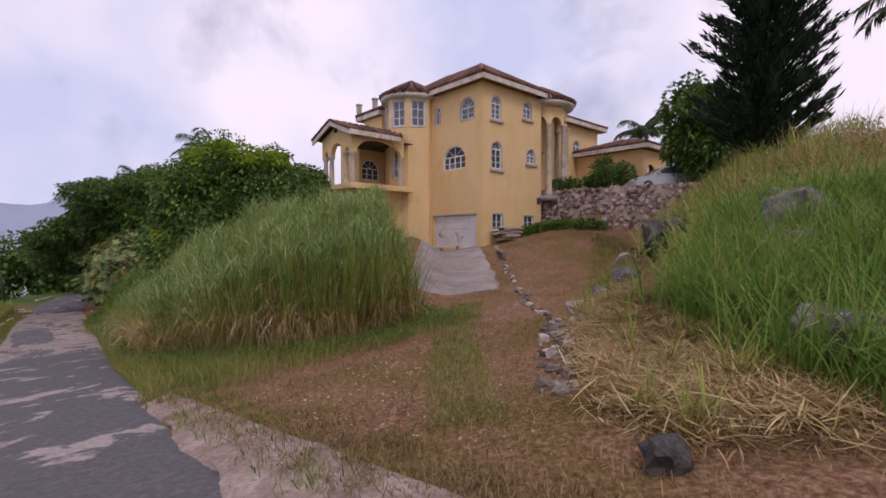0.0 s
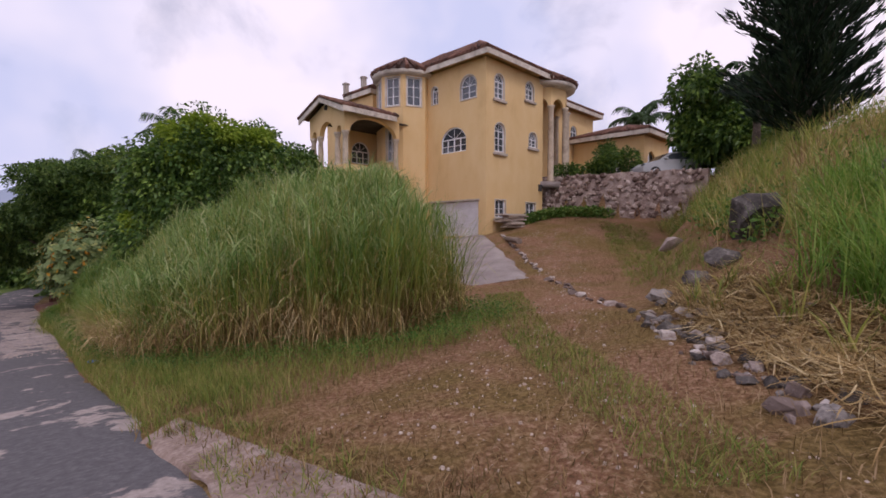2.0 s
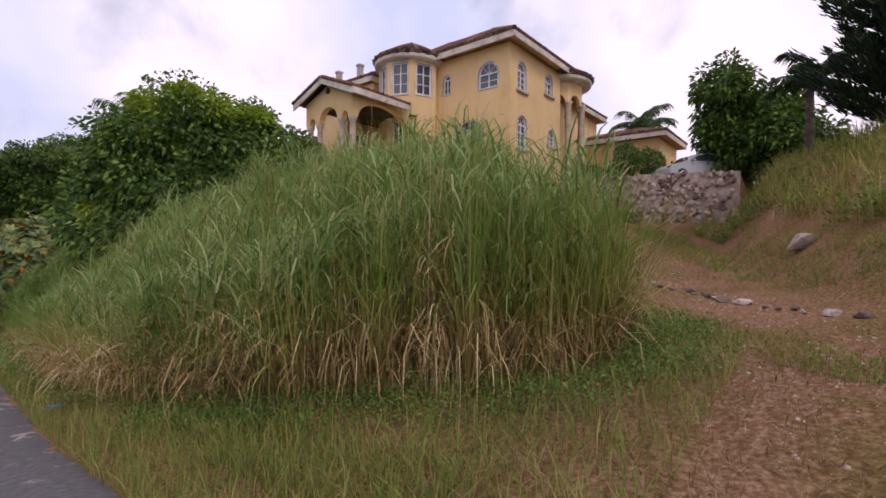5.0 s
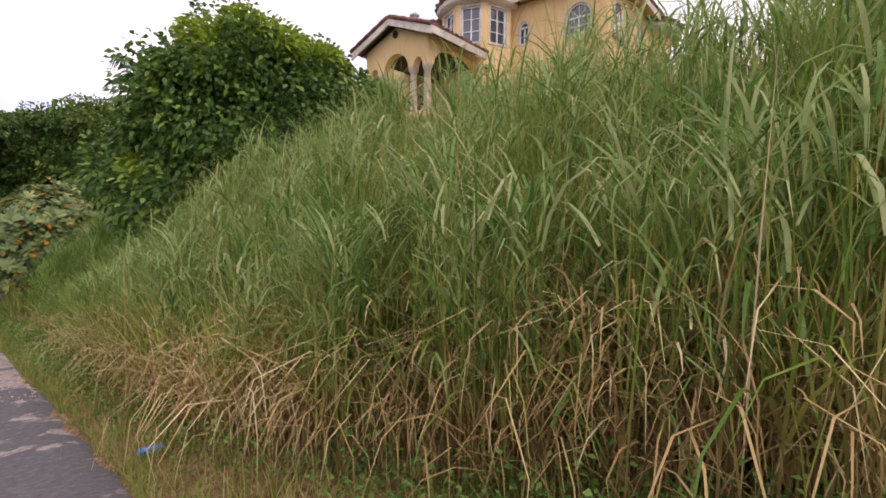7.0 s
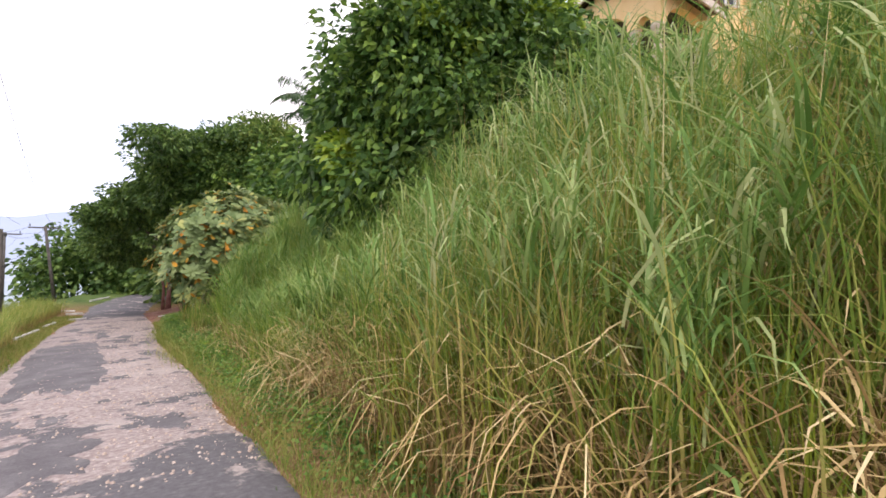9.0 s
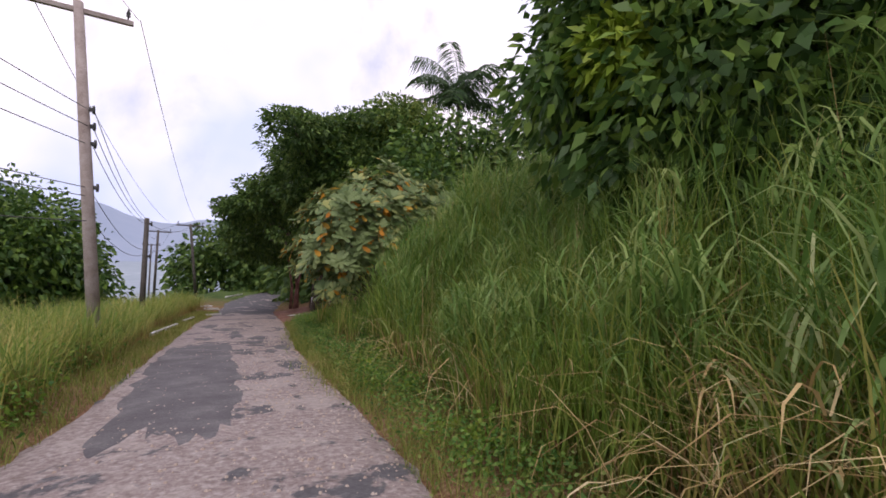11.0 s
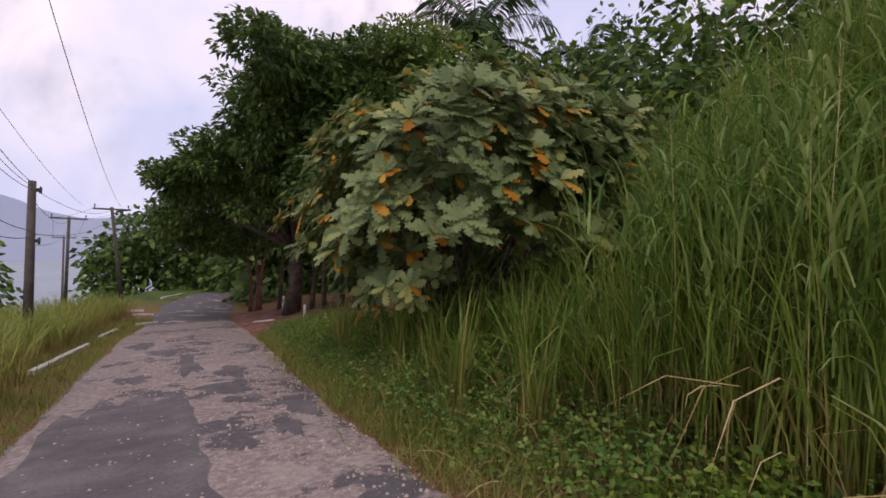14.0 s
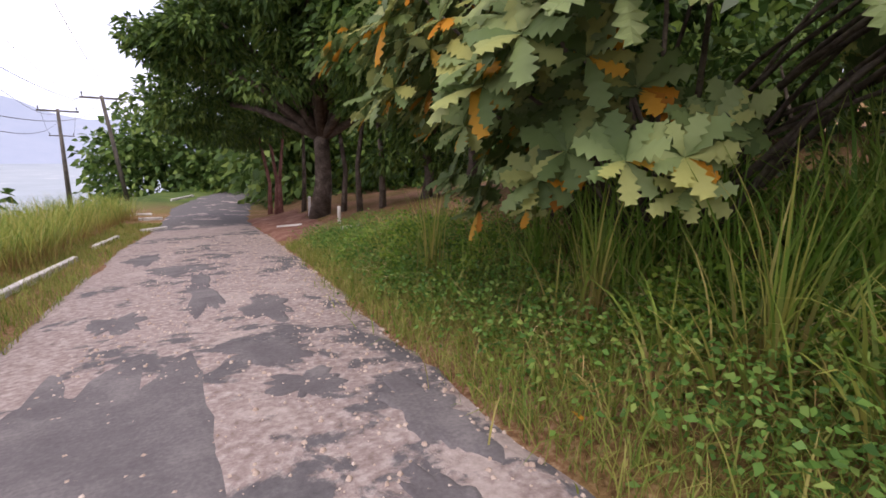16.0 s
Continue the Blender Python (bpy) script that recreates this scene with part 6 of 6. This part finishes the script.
xx = right_edge(yy) - 0.05 - 2.9 * RNG.uniform(0, 1, n) ** 1.5
drive = scatter([(-15.8, -16.6), (-14.0, -14.2), (-9.4, -11.4), (-1.0, -6.6), (4.6, -4.6), (0.6, -2.0), (-8.4, -9.6), (-12.8, -10.8), (-16.6, -12.2)], 2600)
xx[:2600], yy[:2600] = drive[:, 0], drive[:, 1]
oct_v = np.array([(-1, -0.8, -0.6), (1, -0.7, -0.6), (0.8, 0.9, -0.6), (-0.9, 0.8, -0.6), (-0.6, -0.5, 0.5), (0.7, -0.4, 0.6), (0.5, 0.6, 0.45), (-0.5, 0.6, 0.55)])
oct_q = np.array([(4, 5, 6, 7), (0, 1, 5, 4), (1, 2, 6, 5), (2, 3, 7, 6), (3, 0, 4, 7)])
sc = 0.004 + 0.016 * RNG.uniform(0, 1, n) ** 3
rot = RNG.uniform(0, 6.28, n)
V = oct_v[None] * sc[:, None, None]
cs, sn = np.cos(rot)[:, None], np.sin(rot)[:, None]
V = np.stack([V[..., 0] * cs - V[..., 1] * sn, V[..., 0] * sn + V[..., 1] * cs, V[..., 2]], -1)
cc = np.clip((xx - left_edge(yy)) / (right_edge(yy) - left_edge(yy)), 0, 1)
rest = np.where(cc < 1, np.interp(yy, ROAD_Y, ROAD_Z) + 0.012 + 0.03 * np.sin(np.pi * cc), land(xx, yy) + bumps(xx, yy))
V += np.stack([xx, yy, rest + 0.35 * sc], 1)[:, None]
tagged(arrays_ob("pebbles", V.reshape(-1, 3), ((np.arange(n) * 8)[:, None, None] + oct_q[None]).reshape(-1, 4), PEBBLE), "loose pale grit on the broken road", "pebbles", "", "stuff")

# retaining wall
rw = root("retaining_wall", 0, 0, 0, "rough rubble stone retaining wall below the terrace", "wall", "", "structure")
bm = bmesh.new()
prev = None
for i in range(13):
    yv = 0.6 - i * 0.75
    xw = wall_x(yv)
    zb, zt = float(land(xw - 0.6, yv)) - 0.4, 5.3 + 0.05 * math.sin(i * 2.1)
    row = [bm.verts.new(c) for c in ((xw - 0.12, yv, zb), (xw, yv, zt), (xw + 0.4, yv, zt), (xw + 0.4, yv, zb))]
    if prev:
        for k in range(4):
            bm.faces.new((prev[k], prev[(k + 1) % 4], row[(k + 1) % 4], row[k]))
    else:
        bm.faces.new(row)
    prev = row
bm.faces.new(prev[::-1])
bmesh.ops.recalc_face_normals(bm, faces=bm.faces)
part("mortar", bm, WALLSTONE, rw)
WS = []
for k in range(5):
    me = stone_mesh(20 + k * 2.3, 0.3).copy()
    me.materials.clear()
    me.materials.append(WALLSTONE)
    WS.append(me)
for i in range(300):
    yv = random.uniform(-8.2, 0.5)
    xw = wall_x(yv)
    zb = float(land(xw - 0.6, yv))
    zv = random.uniform(zb, 5.27)
    s = random.uniform(0.14, 0.3)
    o = new("stone", WS[i % 5])
    o.parent = rw
    o.matrix_local = Matrix.LocRotScale((xw - 0.06 - 0.04 * (5 - zv) / 2, yv, zv), Euler((random.uniform(0, 6), 0.1, 0.28)), (0.22, s * 1.2, s * 0.85))

# terrace planting
for x, y, r, h in ((7.6, -0.9, 0.7, 0.9), (8.3, -2.2, 0.6, 0.8), (8.6, -3.2, 0.7, 1.5), (9.4, -2.6, 0.5, 2.0), (9.6, -3.9, 0.6, 1.6)):
    z = float(land(x, y))
    b = root("shrub", x, y, z, "garden shrub on the terrace edge", "shrub", "terrace shrubs")
    part("stem", tube_bm([(0, 0, 0), (0.05, 0, h * 0.5), (0, 0.05, h)], [0.05, 0.03, 0.015], 6), BARK, b)
    P, D = crown_points([(0, 0, h * 0.7, r, r, h * 0.55)], 1300, 0.5, 14)
    leaves(P, D + RNG.normal(0, 0.4, D.shape), (0.14, 0.3), (0.06, 0.1), VINE, "foliage", b)

# silver car on the terrace
car = root("car", 10.3, -6.1, 4.97, "silver hatchback parked on the terrace above the wall", "car", "", "", 139.0)
prof = [(-2.0, 0.35), (-2.05, 0.6), (-1.95, 0.95), (-1.6, 1.05), (-1.25, 1.4), (-0.3, 1.5), (0.35, 1.42), (1.0, 1.0), (1.75, 0.82), (2.02, 0.62), (2.05, 0.35)]
bm = bmesh.new()
rows = []
for yv, tuck in ((-0.82, 0.0), (-0.78, 0.03), (0.78, 0.03), (0.82, 0.0)):
    rows.append([bm.verts.new((x, yv * (1 - 0.22 * max(0, z - 0.9)), z + tuck * 0.5)) for x, z in prof])
for a, b in zip(rows, rows[1:]):
    for i in range(len(prof) - 1):
        bm.faces.new((a[i], a[i + 1], b[i + 1], b[i]))
for r_ in (rows[0], rows[-1]):
    bm.faces.new(r_)
bm.faces.new([r_[0] for r_ in rows])
bm.faces.new([r_[-1] for r_ in rows])
bmesh.ops.recalc_face_normals(bm, faces=bm.faces)
bmesh.ops.bevel(bm, geom=bm.edges[:], offset=0.03, segments=2, affect="EDGES")
part("body", bm, SILVER, car)
for sy in (-1, 1):
    bm = bmesh.new()
    w = [(-1.5, 1.06), (-1.2, 1.34), (-0.3, 1.43), (0.3, 1.36), (0.85, 1.04)]
    bm.faces.new([bm.verts.new((x, sy * (0.835 * (1 - 0.22 * max(0, z - 0.9)) + 0.006), z)) for x, z in w])
    part("side_window", bm, GLASS, car)
    for wx in (-1.3, 1.3):
        wh = part("wheel", lathe([(0.1, -0.1), (0.29, -0.1), (0.31, -0.05), (0.31, 0.05), (0.29, 0.1), (0.1, 0.1)], 20), RUBBER, car)
        wh.matrix_local = pose(wx, sy * 0.76, 0.31, 90, 0, 0)
        part("rim", lathe([(0.04, -0.11), (0.18, -0.112), (0.19, 0.0), (0.18, 0.112), (0.04, 0.11)], 14), SILVER, wh)
    bm = box_bm(1.78, sy * 0.45, 0.6, 1.99, sy * 0.76, 0.76, 0.04)
    part("headlight", bm, GLASS, car)
    part("wing_mirror", box_bm(0.62, sy * 0.84, 1.0, 0.76, sy * 1.0, 1.12, 0.03), SILVER, car)
bm = bmesh.new()
bm.faces.new([bm.verts.new(v) for v in ((0.99, -0.66, 1.035), (0.99, 0.66, 1.035), (0.42, 0.6, 1.415), (0.42, -0.6, 1.415))])
part("windscreen", bm, GLASS, car)

# kerbs, posts, slabs, pots, litter


def kerb_stone(x0, y0, x1, y1, label):
    L = math.hypot(x1 - x0, y1 - y0)
    a = math.degrees(math.atan2(y1 - y0, x1 - x0))
    z = float(land(x0, y0))
    m = Matrix.Translation((x0, y0, z)) @ Matrix.Rotation(radians(a), 4, "Z") @ Matrix.Rotation(-math.asin((float(land(x1, y1)) - z) / L), 4, "Y")
    o = mesh_ob("kerb", box_bm(0, -0.065, -0.08, L, 0.065, 0.12, 0.02), KERB)
    o.matrix_world = m
    return tagged(o, label, "kerb", "kerb pieces along the lane")


kerb_stone(-20.3, 21.2, -19.95, 26.4, "long pale concrete kerb along the verge")
kerb_stone(-19.85, 28.6, -19.55, 31.2, "short pale concrete kerb along the verge")
kerb_stone(-19.0, 33.2, -18.2, 34.0, "white broken kerb block by the lane")
kerb_stone(-19.3, 38.0, -18.4, 38.6, "white broken kerb block by the lane")
kerb_stone(-19.9, 40.5, -18.9, 41.0, "white broken kerb block by the lane")
kerb_stone(-14.6, 31.0, -13.9, 30.2, "pale broken kerb block on red soil")
kerb_stone(-13.6, 26.6, -13.2, 26.0, "pale broken kerb block on red soil")
kerb_stone(-18.0, 50.0, -16.5, 54.0, "pale kerb at the bend of the lane")
for x, y, h in ((-13.0, 32.6, 0.85), (-13.2, 28.0, 0.6)):
    o = mesh_ob("marker_post", lathe([(0.06, -0.2), (0.06, h - 0.04), (0.045, h)], 10), KERB)
    o.location = (x, y, float(land(x, y)))
    tagged(o, "small white marker post beside the lane", "post", "marker posts")
for i in range(9):
    w, d = random.uniform(1.0, 1.9), random.uniform(0.35, 0.6)
    o = mesh_ob("slab", box_bm(-w / 2, -d / 2, -0.04, w / 2, d / 2, 0.04, 0.012), BOARDS)
    o.matrix_world = pose(2.2 + random.uniform(-0.25, 0.25), -0.75 + random.uniform(-0.15, 0.1), float(land(2.2, -0.8)) + 0.1 + i * 0.082, 0, random.uniform(-2, 2), random.uniform(-14, 14))
    tagged(o, "rough stone slab in a loose stack by the wall", "slab", "stacked slabs")
o = mesh_ob("beam", tube_bm([(0, 0, 0), (1.4, 1.6, 0.05), (3.0, 3.2, 0.0)], [0.13, 0.12, 0.11], 8), BOARDS)
o.location = (-2.6, -4.6, float(land(-1.2, -3.2)) + 0.08)
tagged(o, "old log lying along the driveway's edge", "log")
for yv, h, r in ((4.75, 0.34, 0.13), (5.0, 0.3, 0.12), (5.25, 0.28, 0.11), (5.6, 0.36, 0.13), (3.2, 0.3, 0.11), (1.75, 0.22, 0.1)):
    xq = 0.1 if yv > 4.4 else 0.45
    o = mesh_ob("flower_pot", lathe([(r * 0.7, 0), (r, h * 0.9), (r * 1.12, h * 0.92), (r * 1.12, h), (r * 0.9, h), (r * 0.8, h * 0.85), (0.01, h * 0.84)], 14), POT)
    o.location = (xq - (0.6 if yv > 4.4 else 0), yv, float(land(xq, yv)) + 0.08)
    tagged(o, "pale empty flower pot beside the garage", "flower pot", "pots by the garage")
bot = mesh_ob("plastic_bottle", lathe([(0.03, 0), (0.036, 0.02), (0.033, 0.08), (0.037, 0.14), (0.012, 0.2), (0.012, 0.23)], 12), BLUE)
bot.matrix_world = pose(-16.76, -2.52, float(land(-16.76, -2.52)) + 0.08, 88, 10, 70)
tagged(bot, "crushed blue plastic bottle lying on the verge", "bottle")
lf = new("fallen_leaf", leaf_me.copy())
lf.data.materials.clear()
lf.data.materials.append(ORANGE)
lf.matrix_world = pose(-16.05, 14.75, float(land(-16.05, 14.75)) + 0.12, 20, 10, 50) @ Matrix.Diagonal((0.16, 0.16, 0.16, 1))
tagged(lf, "yellow fallen leaf on the verge", "leaf")
